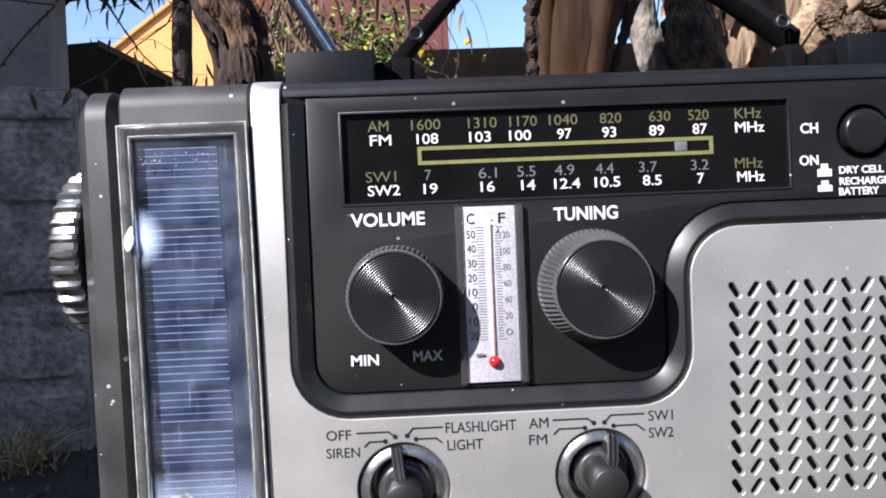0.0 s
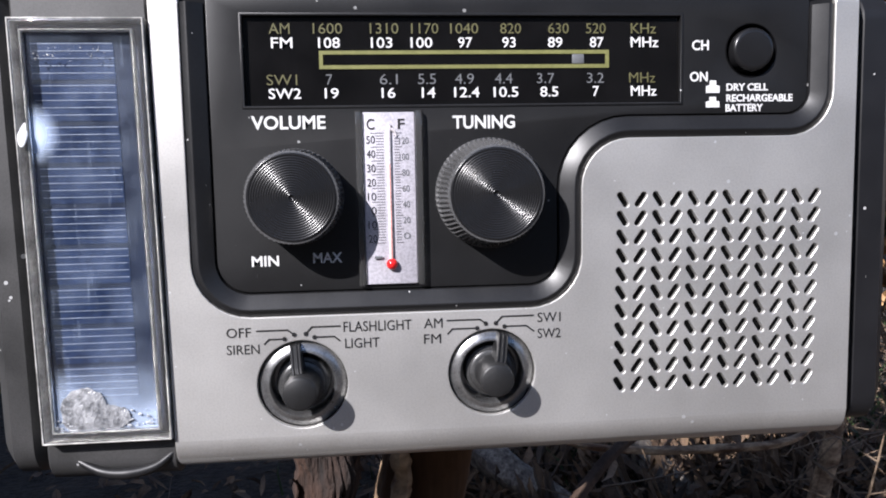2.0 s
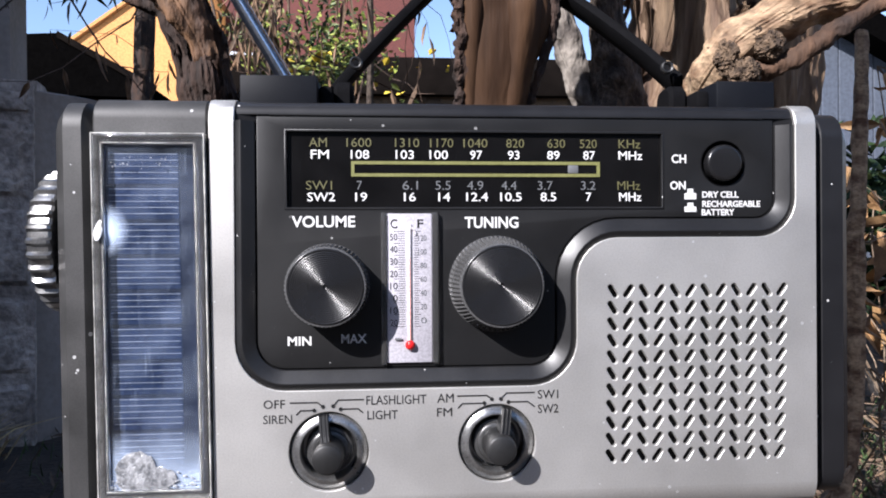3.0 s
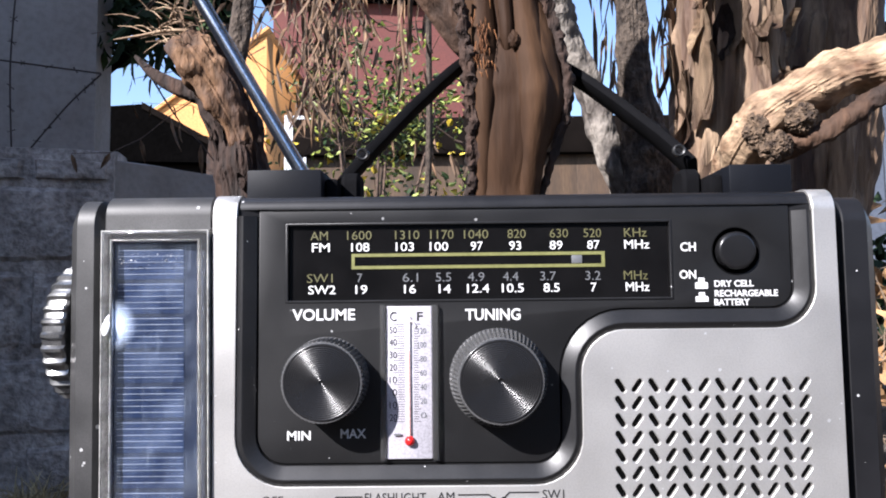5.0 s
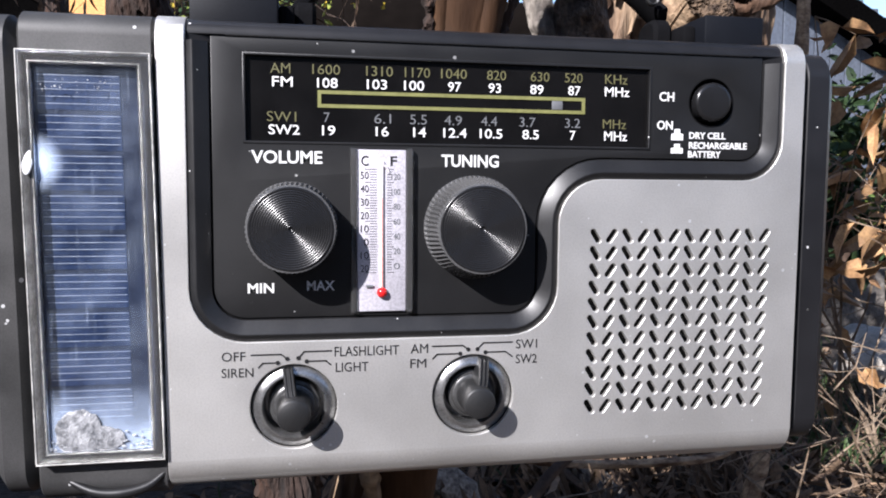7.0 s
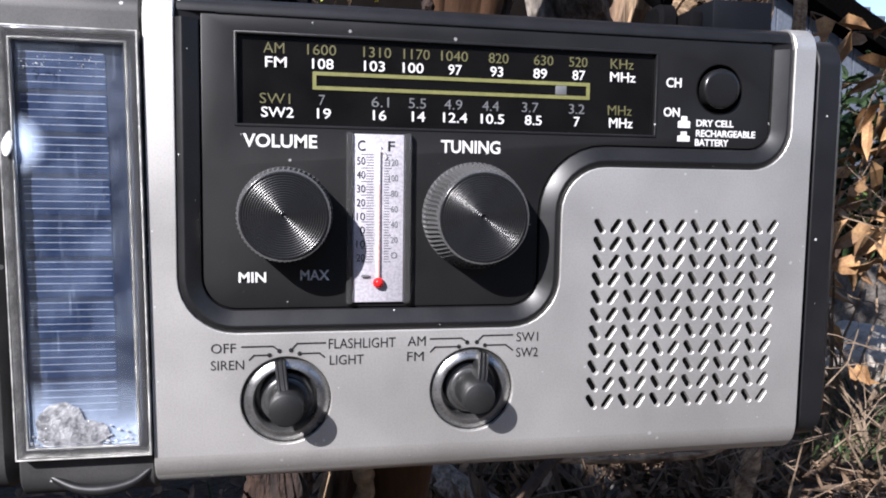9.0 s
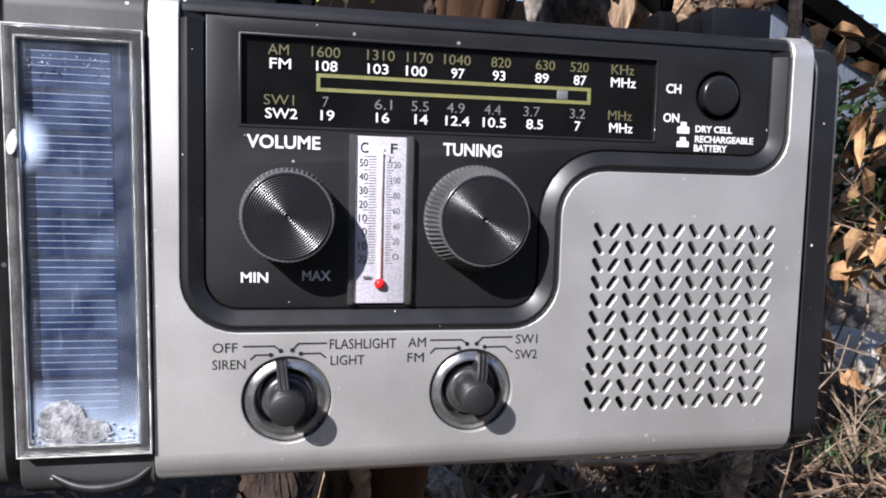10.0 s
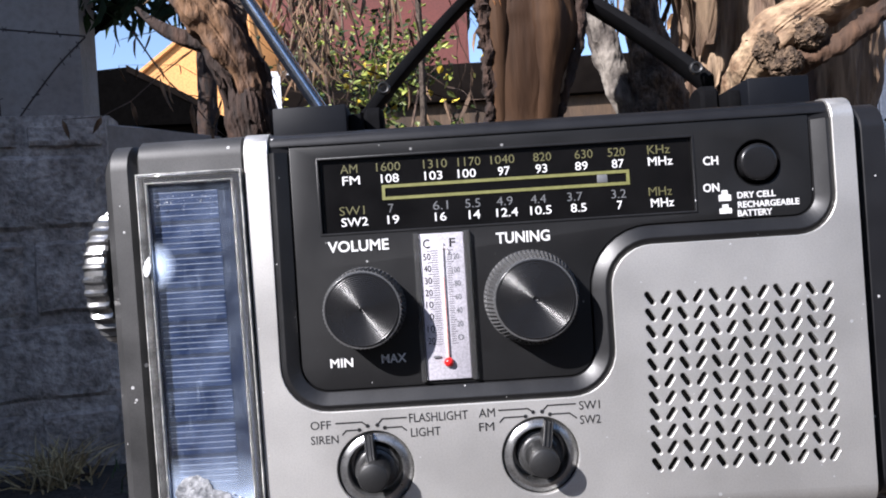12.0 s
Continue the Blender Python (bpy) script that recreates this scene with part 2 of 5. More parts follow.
BARK_MOTTLED = material("mottled_bark", (0.125, 0.095, 0.072), 0.9, tint=(0.030, 0.020, 0.014), scale=150, fine=500, bump=1.0, dist=0.003, stretch=(1, 1, 0.6), fine_vary=0.28)
CONCRETE = material("rough_concrete", (0.52, 0.455, 0.405), 0.9, tint=(0.27, 0.23, 0.20), scale=9.5, fine=60, bump=0.8, dist=0.012, fine_vary=0.25)
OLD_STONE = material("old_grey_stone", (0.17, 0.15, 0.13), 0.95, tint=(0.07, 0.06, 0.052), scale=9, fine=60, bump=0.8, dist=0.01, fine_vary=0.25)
PLASTER = material("grey_render", (0.33, 0.29, 0.26), 0.9, tint=(0.24, 0.205, 0.18), scale=4, fine=60, bump=0.3, dist=0.004, fine_vary=0.08)
SOIL = material("brown_soil", (0.060, 0.044, 0.032), 0.95, tint=(0.026, 0.021, 0.017), scale=6, fine=90, bump=1.0, dist=0.012, fine_vary=0.3)
LITTER = material("dry_leaf_litter", (0.19, 0.125, 0.075), 0.8, tint=(0.065, 0.040, 0.026), scale=30, fine=300, bump=0.3, dist=0.001, island=0.55)
HANGING = material("hanging_dead_leaf", (0.23, 0.14, 0.078), 0.75, tint=(0.07, 0.04, 0.022), scale=30, fine=300, bump=0.3, dist=0.001, island=0.5)
DRY_LEAF = material("dry_curled_leaf", (0.38, 0.225, 0.098), 0.7, tint=(0.20, 0.105, 0.045), scale=40, fine=300, bump=0.3, dist=0.001, island=0.45)
STRAW = material("straw_grass", (0.48, 0.38, 0.20), 0.8, tint=(0.30, 0.22, 0.11), scale=30, fine=200, bump=0.1, island=0.4)
GRASS = material("green_grass", (0.05, 0.085, 0.025), 0.7, tint=(0.03, 0.05, 0.015), scale=20, fine=200, bump=0.1, island=0.4)
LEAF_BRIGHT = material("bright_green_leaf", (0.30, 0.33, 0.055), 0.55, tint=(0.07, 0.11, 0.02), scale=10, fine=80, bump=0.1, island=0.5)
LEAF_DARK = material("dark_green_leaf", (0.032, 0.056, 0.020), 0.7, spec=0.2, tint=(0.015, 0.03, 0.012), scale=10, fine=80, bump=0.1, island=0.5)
YELLOW = material("yellow_petal", (0.75, 0.55, 0.05), 0.6, vary=0.2, scale=20, fine=100, bump=0)
TWIG = material("dead_twig", (0.22, 0.165, 0.115), 0.85, tint=(0.15, 0.105, 0.07), scale=40, fine=300, bump=0.4, dist=0.001, fine_vary=0.2, island=0.3)
TWIG_DARK = material("dark_twig", (0.10, 0.065, 0.045), 0.9, tint=(0.05, 0.03, 0.02), scale=40, fine=300, bump=0.3, dist=0.001, island=0.3)
ORANGE = material("orange_render", (0.72, 0.34, 0.11), 0.85, vary=0.12, scale=2, fine=40, bump=0.2, dist=0.01)
BRICK_RED = material("dark_red_render", (0.135, 0.038, 0.030), 0.85, vary=0.2, scale=2, fine=40, bump=0.2, dist=0.01)
# dark roofing taken to near-black without sheen, shade included in the colour
ROOF_SHADED = material("shaded_dark_roofing", (0.0025, 0.0023, 0.0023), 0.95, spec=0.0, vary=0.3, scale=3, fine=50, bump=0.4, dist=0.01)
WHITE_WALL = material("white_house_paint", (0.66, 0.67, 0.70), 0.8, vary=0.12, scale=2, fine=40, bump=0.2, dist=0.005)
# blue-grey boards, with the shade on them put into the colour
HOUSE_SHADED = material("shaded_blue_grey_paint", (0.085, 0.10, 0.13), 0.8, vary=0.15, scale=2, fine=40, bump=0.2, dist=0.005)
FENCE_WOOD = material("weathered_fence_wood", (0.095, 0.058, 0.032), 0.85, tint=(0.05, 0.032, 0.02), scale=8, fine=90, bump=0.4, dist=0.003, stretch=(1, 1, 0.15), object_random=0.35)
# dark timber, likewise coloured with its shade
BEAM_SHADED = material("shaded_dark_timber", (0.009, 0.007, 0.006), 0.9, spec=0.02, vary=0.3, scale=8, fine=90, bump=0.4, dist=0.003)
STONE = material("pale_stone", (0.40, 0.36, 0.31), 0.9, vary=0.3, scale=9, fine=90, bump=0.5, dist=0.006)
RUST = material("rusty_wire", (0.05, 0.035, 0.03), 0.7, 0.3, vary=0.3, scale=60, fine=400, bump=0.2)


# ---- builders ----
def thing(name, place, label, category, group="", kind=""):
    ob = new(name)
    ob.location = place
    return tagged(ob, label, category, group, kind)


def attach(ob, parent, label=""):
    if parent is not None:
        at = Vector((0, 0, 0))
        p = parent
        while p is not None:
            at += p.location
            p = p.parent
        ob.parent = parent
        ob.location = Vector(ob.location) - at
    if label:
        ob["label"] = label
    return ob


def part(name, bm, mat, parent=None, label="", smooth=True, flat_front=False):
    """One mesh object; the bmesh holds world coordinates."""
    me = bpy.data.meshes.new(name)
    if smooth:
        for f in bm.faces:
            f.smooth = True
    bm.to_mesh(me)
    bm.free()
    me.materials.append(mat)
    if smooth:
        me.set_sharp_from_angle(angle=radians(38))
    if flat_front:
        for p in me.polygons:
            p.use_smooth = not 0.7126 < p.center.z < 0.8283
    return attach(new(name, me), parent, label)


def box(x0, x1, y0, y1, z0, z1, bevel=0.0, segments=2, bm=None):
    bm = bm or bmesh.new()
    m = Matrix.Translation(((x0 + x1) / 2, (y0 + y1) / 2, (z0 + z1) / 2)) @ Matrix.Diagonal((x1 - x0, y1 - y0, z1 - z0, 1))
    made = bmesh.ops.create_cube(bm, size=1, matrix=m)
    if bevel:
        edges = {e for v in made["verts"] for e in v.link_edges}
        bmesh.ops.bevel(bm, geom=list(edges), offset=bevel, segments=segments, affect="EDGES", profile=0.5)
    return bm


def slab(x0, x1, y0, y1, z0, z1, radius, segments=6, edge=0.0008):
    """A bar along x whose cross-section is a rectangle with rounded corners."""
    bm = bmesh.new()
    ring = []
    for cy, cz, a0 in ((y0 + radius, z0 + radius, 180), (y1 - radius, z0 + radius, 270), (y1 - radius, z1 - radius, 0), (y0 + radius, z1 - radius, 90)):
        for i in range(segments + 1):
            a = radians(a0 + 90 * i / segments)
            ring.append((cy + radius * math.cos(a), cz + radius * math.sin(a)))
    cy, cz = (y0 + y1) / 2, (z0 + z1) / 2
    sections = ((x0, 1), (x0 + edge, 0), (x1 - edge, 0), (x1, 1))
    rows = []
    for x, inset in sections:
        k = 1 - 2 * inset * edge / (y1 - y0), 1 - 2 * inset * edge / (z1 - z0)
        rows.append([bm.verts.new((x, cy + (y - cy) * k[0], cz + (z - cz) * k[1])) for y, z in ring])
    n = len(ring)
    for a, b in zip(rows, rows[1:]):
        for i in range(n):
            bm.faces.new((a[i], a[(i + 1) % n], b[(i + 1) % n], b[i]))
    bm.faces.new(rows[0])
    bm.faces.new(rows[-1][::-1])
    bmesh.ops.recalc_face_normals(bm, faces=bm.faces)
    return bm


def lathe(profile, centre, segments=48, axis="-y", wobble=None):
    """Turns (radius, height) round an axis through centre; height runs along the axis."""
    bm = bmesh.new()
    cx, cy, cz = centre

    def at(r, h, a):
        c, s = r * math.cos(a), r * math.sin(a)
        if axis == "-y":
            return cx + c, cy - h, cz + s
        if axis == "-x":
            return cx - h, cy + c, cz + s
        return cx + c, cy + s, cz + h
    rows = []
    for k, (r, h) in enumerate(profile):
        if r < 1e-7:
            rows.append([bm.verts.new(at(0, h, 0))])
        else:
            rows.append([bm.verts.new(at(r * (wobble(k, i) if wobble else 1), h, 2 * math.pi * i / segments)) for i in range(segments)])
    for a, b in zip(rows, rows[1:]):
        for i in range(segments):
            j = (i + 1) % segments
            if len(a) == 1:
                bm.faces.new((a[0], b[i], b[j]))
            elif len(b) == 1:
                bm.faces.new((a[i], b[0], a[j]))
            else:
                bm.faces.new((a[i], b[i], b[j], a[j]))
    bmesh.ops.recalc_face_normals(bm, faces=bm.faces)
    return bm


def plate(loops, front, thickness, bevel=0.0, flip=1):
    """A plate in the x-z plane with holes, from outlines given as points (x, z); its front lies at y = front."""
    cu = bpy.data.curves.new("outline", "CURVE")
    cu.dimensions, cu.fill_mode = "2D", "BOTH"
    for pts in loops:
        sp = cu.splines.new("POLY")
        sp.points.add(len(pts) - 1)
        for p, (x, z) in zip(sp.points, pts):
            p.co = (x, z, 0, 1)
        sp.use_cyclic_u = True
    cu.extrude = thickness / 2 - bevel
    cu.bevel_depth, cu.bevel_resolution, cu.offset = bevel, 2, -bevel
    ob = bpy.data.objects.new("outline", cu)
    me = bpy.data.meshes.new_from_object(ob)
    bm = bmesh.new()
    bm.from_mesh(me)
    bmesh.ops.remove_doubles(bm, verts=bm.verts, dist=1e-6)
    for v in bm.verts:
        v.co = (v.co.x, front + thickness / 2 - v.co.z, v.co.y)
    bmesh.ops.recalc_face_normals(bm, faces=bm.faces)
    bpy.data.objects.remove(ob)
    bpy.data.curves.remove(cu)
    bpy.data.meshes.remove(me)
    return bm


def words(text, x0, x1, z0, z1, front, mat, parent, weight=0.0, label=""):
    """Lettering that fills the box x0..x1, z0..z1 on the plane y = front."""
    cu = bpy.data.curves.new("lettering", "FONT")
    cu.body, cu.offset, cu.resolution_u = text, weight, 3
    cu.extrude = 0.02
    ob = bpy.data.objects.new("lettering", cu)
    me = bpy.data.meshes.new_from_object(ob)
    bm = bmesh.new()
    bm.from_mesh(me)
    xs, ys = [v.co.x for v in bm.verts], [v.co.y for v in bm.verts]
    kx, kz = (x1 - x0) / (max(xs) - min(xs)), (z1 - z0) / (max(ys) - min(ys))
    for v in bm.verts:
        v.co = (x0 + (v.co.x - min(xs)) * kx, front - (0.00012 if v.co.z > 0 else -0.0001), z0 + (v.co.y - min(ys)) * kz)
    bpy.data.objects.remove(ob)
    bpy.data.curves.remove(cu)
    bpy.data.meshes.remove(me)
    return part("lettering", bm, mat, parent, label, smooth=False)


def arc(cx, cz, r, a0, a1, n=8):
    return [(cx + r * math.cos(radians(a0 + (a1 - a0) * i / n)), cz + r * math.sin(radians(a0 + (a1 - a0) * i / n))) for i in range(n + 1)]


def tube(points, radii, sides=10, rough=0.0, freq=60.0, steps=6, bm=None, seed=0.0, ridges=0, flat=1.0, groove=0.0):
    """A limb along a smooth line through the points, with an uneven skin."""
    bm = bm or bmesh.new()
    pts = [Vector(p) for p in points]
    line, rad = [], []
    for i in range(len(pts) - 1):
        p0, p1, p2, p3 = pts[max(i - 1, 0)], pts[i], pts[i + 1], pts[min(i + 2, len(pts) - 1)]
        for k in range(steps):
            t = k / steps
            line.append(0.5 * ((2 * p1) + (p2 - p0) * t + (2 * p0 - 5 * p1 + 4 * p2 - p3) * t * t + (3 * p1 - p0 - 3 * p2 + p3) * t ** 3))
            rad.append(radii[i] + (radii[i + 1] - radii[i]) * t)
    line.append(pts[-1])
    rad.append(radii[-1])
    side = None
    rows = []
    for i, p in enumerate(line):
        way = (line[min(i + 1, len(line) - 1)] - line[max(i - 1, 0)]).normalized()
        side = (side - way * side.dot(way)).normalized() if side else way.orthogonal().normalized()
        up = way.cross(side)
        row = []
        for k in range(sides):
            a = 2 * math.pi * k / sides
            d = side * math.cos(a) + up * math.sin(a) * flat
            r = rad[i]
            if rough:
                q = p + d * r
                r *= 1 + rough * (noise.noise(q * freq + Vector((seed, 0, 0))) + 0.5 * noise.noise(q * freq * 2.3 + Vector((0, seed, 0))))
            if ridges:
                r *= 1 + 0.10 * math.sin(a * ridges + 3 * noise.noise(p * freq * 0.3 + Vector((seed, seed, 0))))
            if groove:
                q = Vector((math.cos(a) * 2.2 + seed, math.sin(a) * 2.2, p.z * 5))
                r *= 1 + groove * (noise.noise(q) + 0.8 * (0.35 - abs(noise.noise(q * 2.7))) + 0.4 * noise.noise(q * 6))
            row.append(bm.verts.new(p + d * r))
        rows.append(row)
    for a, b in zip(rows, rows[1:]):
        for k in range(sides):
            bm.faces.new((a[k], a[(k + 1) % sides], b[(k + 1) % sides], b[k]))
    bm.faces.new(rows[0][::-1])
    bm.faces.new(rows[-1])
    return bm


class Sheaf:
    """Many small pieces (leaves, blades, chips) gathered into one mesh."""

    def __init__(self):
        self.v, self.f = [], []

    def leaf(self, p, way, length, width, curl=0.3, side=None):
        way = Vector(way).normalized()
        side = (side or Vector((random.uniform(-1, 1), random.uniform(-1, 1), random.uniform(-1, 1)))).cross(way).normalized()
        up = way.cross(side)
        p, k = Vector(p), len(self.v)
        fold, bow = width * random.uniform(0.1, 0.4), random.uniform(-0.15, 0.15) * length
        for t, w in ((0.28, 0.46), (0.68, 0.36)):
            c = p + way * length * t - up * curl * length * t * t + side * bow * t
            self.v += [c + side * width * w * random.uniform(0.8, 1.15) + up * fold, c, c - side * width * w * random.uniform(0.8, 1.15) + up * fold]
        self.v += [p, p + way * length - up * curl * length + side * bow]
        self.f += [(k + 6, k, k + 1), (k + 6, k + 1, k + 2), (k, k + 3, k + 4, k + 1), (k + 1, k + 4, k + 5, k + 2), (k + 3, k + 7, k + 4), (k + 4, k + 7, k + 5)]

    def blade(self, p, way, length, width, bend=0.4):
        p, way = Vector(p), Vector(way).normalized()
        side = way.cross(Vector((random.uniform(-1, 1), random.uniform(-1, 1), 0.3))).normalized() * width / 2
        drop = Vector((random.uniform(-1, 1), random.uniform(-1, 1), -0.6)) * bend * length
        k = len(self.v)
        self.v += [p - side, p + side, p + way * length * 0.55 + side * 0.7 + drop * 0.25, p + way * length * 0.55 - side * 0.7 + drop * 0.25, p + way * length + drop]
        self.f += [(k, k + 1, k + 2, k + 3), (k + 3, k + 2, k + 4)]

    def stick(self, a, b, r):
        a, b = Vector(a), Vector(b)
        way = (b - a).normalized()
        s = way.orthogonal().normalized()
        u = way.cross(s)
        k = len(self.v)
        for p, rr in ((a, r), (b, r * 0.6)):
            self.v += [p + (s * math.cos(t) + u * math.sin(t)) * rr for t in (0, 2.09, 4.19)]
        self.f += [(k + i, k + (i + 1) % 3, k + 3 + (i + 1) % 3, k + 3 + i) for i in range(3)]

    def twig(self, p, way, length, r, bends=4, wander=0.35):
        p, way = Vector(p), Vector(way).normalized()
        out = [p.copy()]
        for i in range(bends):
            q = p + way * length / bends
            self.stick(p, q, r * (1 - 0.7 * i / bends))
            p = q
            out.append(p.copy())
            way = (way + Vector((random.uniform(-1, 1), random.uniform(-1, 1), random.uniform(-1, 1))) * wander).normalized()
        return out

    def made(self, name, mat, parent=None, label="", category="", kind="", group=""):
        me = bpy.data.meshes.new(name)
        me.from_pydata([tuple(v) for v in self.v], [], self.f)
        me.materials.append(mat)
        ob = new(name, me)
        if parent is not None:
            attach(ob, parent, label)
            if kind:
                ob["kind"] = kind
        else:
            tagged(ob, label, category, group, kind)
        return ob


# ---- the radio ----
MM = 0.001
FACE = 0.200
PLANE = 0.2022
radio = thing("radio", (0.067, 0.225, 0.707), "black and silver crank radio hanging by its strap on a branch", "radio")

part("housing", slab(-0.0262, 0.1632, 0.2062, 0.245, 0.7075, 0.8315, 0.006), BLACK, radio)


def recess(d, top=828):
    """The outline of the black panel's recess, drawn in by d, from the upper left round to the upper right."""
    pts = [(-19.7 + d, top), (-19.7 + d, 790)]
    pts += arc(-4.7, 760.8, 15 - d, 180, 270)
    pts += arc(71, 760.3, 14.5 - d, -90, 0)
    pts += arc(99, 778.5, 13.5 + d, 180, 90)
    pts += arc(144.9, 804.6, 12.6 - d, -90, 0)
    pts += [(157.5 - d, 815), (157.5 - d, top)]
    return [(x * MM, z * MM) for x, z in pts]


# silver front shell with selector wells and the speaker grille
shell = [(-0.0273, 0.8285), (-0.0262, 0.7124), (0.1645, 0.7124), (0.1645, 0.8285), (0.1575, 0.8285)] + recess(0)[::-1]
SELECTORS = ((0.0082, 0.7270, 9), (0.0600, 0.7282, -16))
holes = [arc(x, z, 0.0121, 0, 352.5, 47) for x, z, _ in SELECTORS]
for row in range(11):
    for col in range(12):
        cx, cz = 0.0972 + col * 0.0555 / 11 - row * 0.0001, 0.7750 - row * 0.0520 / 10
        lean = 122 if col % 2 == 0 else 55
        u = Vector((math.cos(radians(lean)), math.sin(radians(lean))))
        ends = [arc(cx + s * u.x * 0.00150, cz + s * u.y * 0.00150, 0.00087, lean - 90 + (0 if s > 0 else 180), lean + 90 + (0 if s > 0 else 180), 5) for s in (1, -1)]
        holes.append(ends[0] + ends[1])
bm = plate([shell] + holes, FACE, 0.0018, 0.00028)


def curved_edge(bm, x0, x1, z_flat, z_end, back, y_front=FACE, n=18):
    """The front surface rolling over from the flat at z_flat to the end at z_end, then running back."""
    r = abs(z_end - z_flat)
    s = 1 if z_end > z_flat else -1
    line = [(y_front + r - r * math.cos(radians(90 * i / n)), z_flat + s * r * math.sin(radians(90 * i / n))) for i in range(n + 1)] + [(back, z_end)]
    rows = [[bm.verts.new((x, y, z)) for y, z in line] for x in (x0, x0 + 0.0003, x1 - 0.0003, x1)]
    for a in (rows[0], rows[3]):
        for i, v in enumerate(a):
            v.co.y += 0.0003
    for a, b in zip(rows, rows[1:]):
        for i in range(len(line) - 1):
            f = (a[i], b[i], b[i + 1], a[i + 1])
            bm.faces.new(f if s > 0 else f[::-1]).tag = True
    for row in (rows[0], rows[3]):
        c = bm.verts.new((row[0].co.x, back, z_flat))
        bm.faces.new((*row, c))


curved_edge(bm, -0.0262, 0.1645, 0.713, 0.7035, 0.236)
curved_edge(bm, -0.0273, -0.0197, 0.828, 0.8352, 0.236)
curved_edge(bm, 0.1575, 0.1645, 0.828, 0.8352, 0.236)
bmesh.ops.recalc_face_normals(bm, faces=bm.faces)
front_shell = part("front_shell", bm, SILVER, radio, "satin silver plastic front", flat_front=True)
part("speaker_cloth", box(0.092, 0.158, 0.2056, 0.2064, 0.718, 0.780), BACKING, front_shell, "dark speaker backing behind the slots")

# black bezel round the panel, sloping inwards
bm = bmesh.new()
steps = ((0.0, 0.2014), (0.15, 0.2006), (0.5, 0.2003), (1.7, 0.1995), (2.0, 0.1994), (2.3, 0.1995), (5.8, 0.2018), (6.2, 0.2034), (6.8, 0.2036))
rows = [[bm.verts.new((x, y, z)) for x, z in recess(d)] for d, y in steps]
for a, b in zip(rows, rows[1:]):
    for i in range(len(a) - 1):
        bm.faces.new((a[i], a[i + 1], b[i + 1], b[i]))
bmesh.ops.recalc_face_normals(bm, faces=bm.faces)
if sum(f.normal.y for f in bm.faces) > 0:
    bmesh.ops.reverse_faces(bm, faces=bm.faces)
part("bezel", bm, GLOSS, radio, "glossy black sloping bezel")
panel = part("control_panel", plate([recess(6.4, 829.9), arc(0.1343, 0.8157, 0.0073, 0, 350, 35), [(-0.0048, 0.8012), (0.1145, 0.8012), (0.1145, 0.8255), (-0.0048, 0.8255)]], PLANE, 0.0020, 0.0002), PANEL, radio, "matt black control panel with white lettering")
bm = bmesh.new()
curved_edge(bm, -0.0195, 0.1573, 0.8301, 0.8344, 0.246, y_front=0.2016)
for s in (0, 1):
    corner = [((-0.0196, 0.2014, 0.8279), (-0.0133, 0.2034, 0.8262), (-0.0133, 0.2026, 0.8302), (-0.0196, 0.2016, 0.8302)), ((0.1574, 0.2014, 0.8279), (0.1574, 0.2016, 0.8302), (0.1511, 0.2026, 0.8302), (0.1511, 0.2034, 0.8262))][s]
    bm.faces.new([bm.verts.new(q) for q in corner])
part("top_cover", bm, BLACK, radio)
part("panel_edge", box(-0.0095, 0.1475, 0.2017, 0.2026, 0.82985, 0.83020, 0.00012), CAP_GREY, panel, "thin raised edge along the panel")

# tuning dial
dial = part("dial_window", box(-0.0050, 0.1147, 0.2034, 0.2050, 0.8008, 0.8258), DIAL, radio, "glossy black tuning scale window")
rim = [(-0.0050, 0.8010), (0.1147, 0.8010), (0.1147, 0.8257), (-0.0050, 0.8257)]
inner = [(-0.0043, 0.8017), (0.1140, 0.8017), (0.1140, 0.8250), (-0.0043, 0.8250)]
part("window_rim", plate([rim, inner], 0.2019, 0.0016, 0.0002), GLOSS, dial)
SCALE = 0.2033
AMS = (("AM", 2.4, 7.9), ("1600", 13.9, 21.6), ("1310", 28.9, 36.5), ("1170", 39.9, 47.2), ("1040", 50.4, 58.0), ("820", 64.0, 69.7), ("630", 77.2, 82.9), ("520", 87.7, 93.2), ("KHz", 100.3, 107.4))
FMS = (("FM", 2.9, 8.5), ("108", 15.2, 20.9), ("103", 29.1, 34.8), ("100", 39.7, 45.5), ("97", 52.5, 56.3), ("93", 64.5, 68.2), ("89", 77.1, 81.1), ("87", 88.8, 92.6), ("MHz", 100.3, 108.1))
SW1S = (("SW1", 1.4, 9.4), ("7", 17.0, 18.6), ("6.1", 31.2, 36.0), ("5.5", 41.5, 46.3), ("4.9", 51.5, 56.6), ("4.4", 62.4, 67.2), ("3.7", 74.0, 78.8), ("3.2", 88.0, 92.7), ("MHz", 99.9, 107.3))
SW2S = (("SW2", 1.8, 10.3), ("19", 16.5, 20.2), ("16", 31.6, 35.3), ("14", 42.4, 46.1), ("12.4", 51.2, 58.1), ("10.5", 62.0, 68.8), ("8.5", 74.9, 79.9), ("7", 89.6, 91.3), ("MHz", 100.4, 107.7))
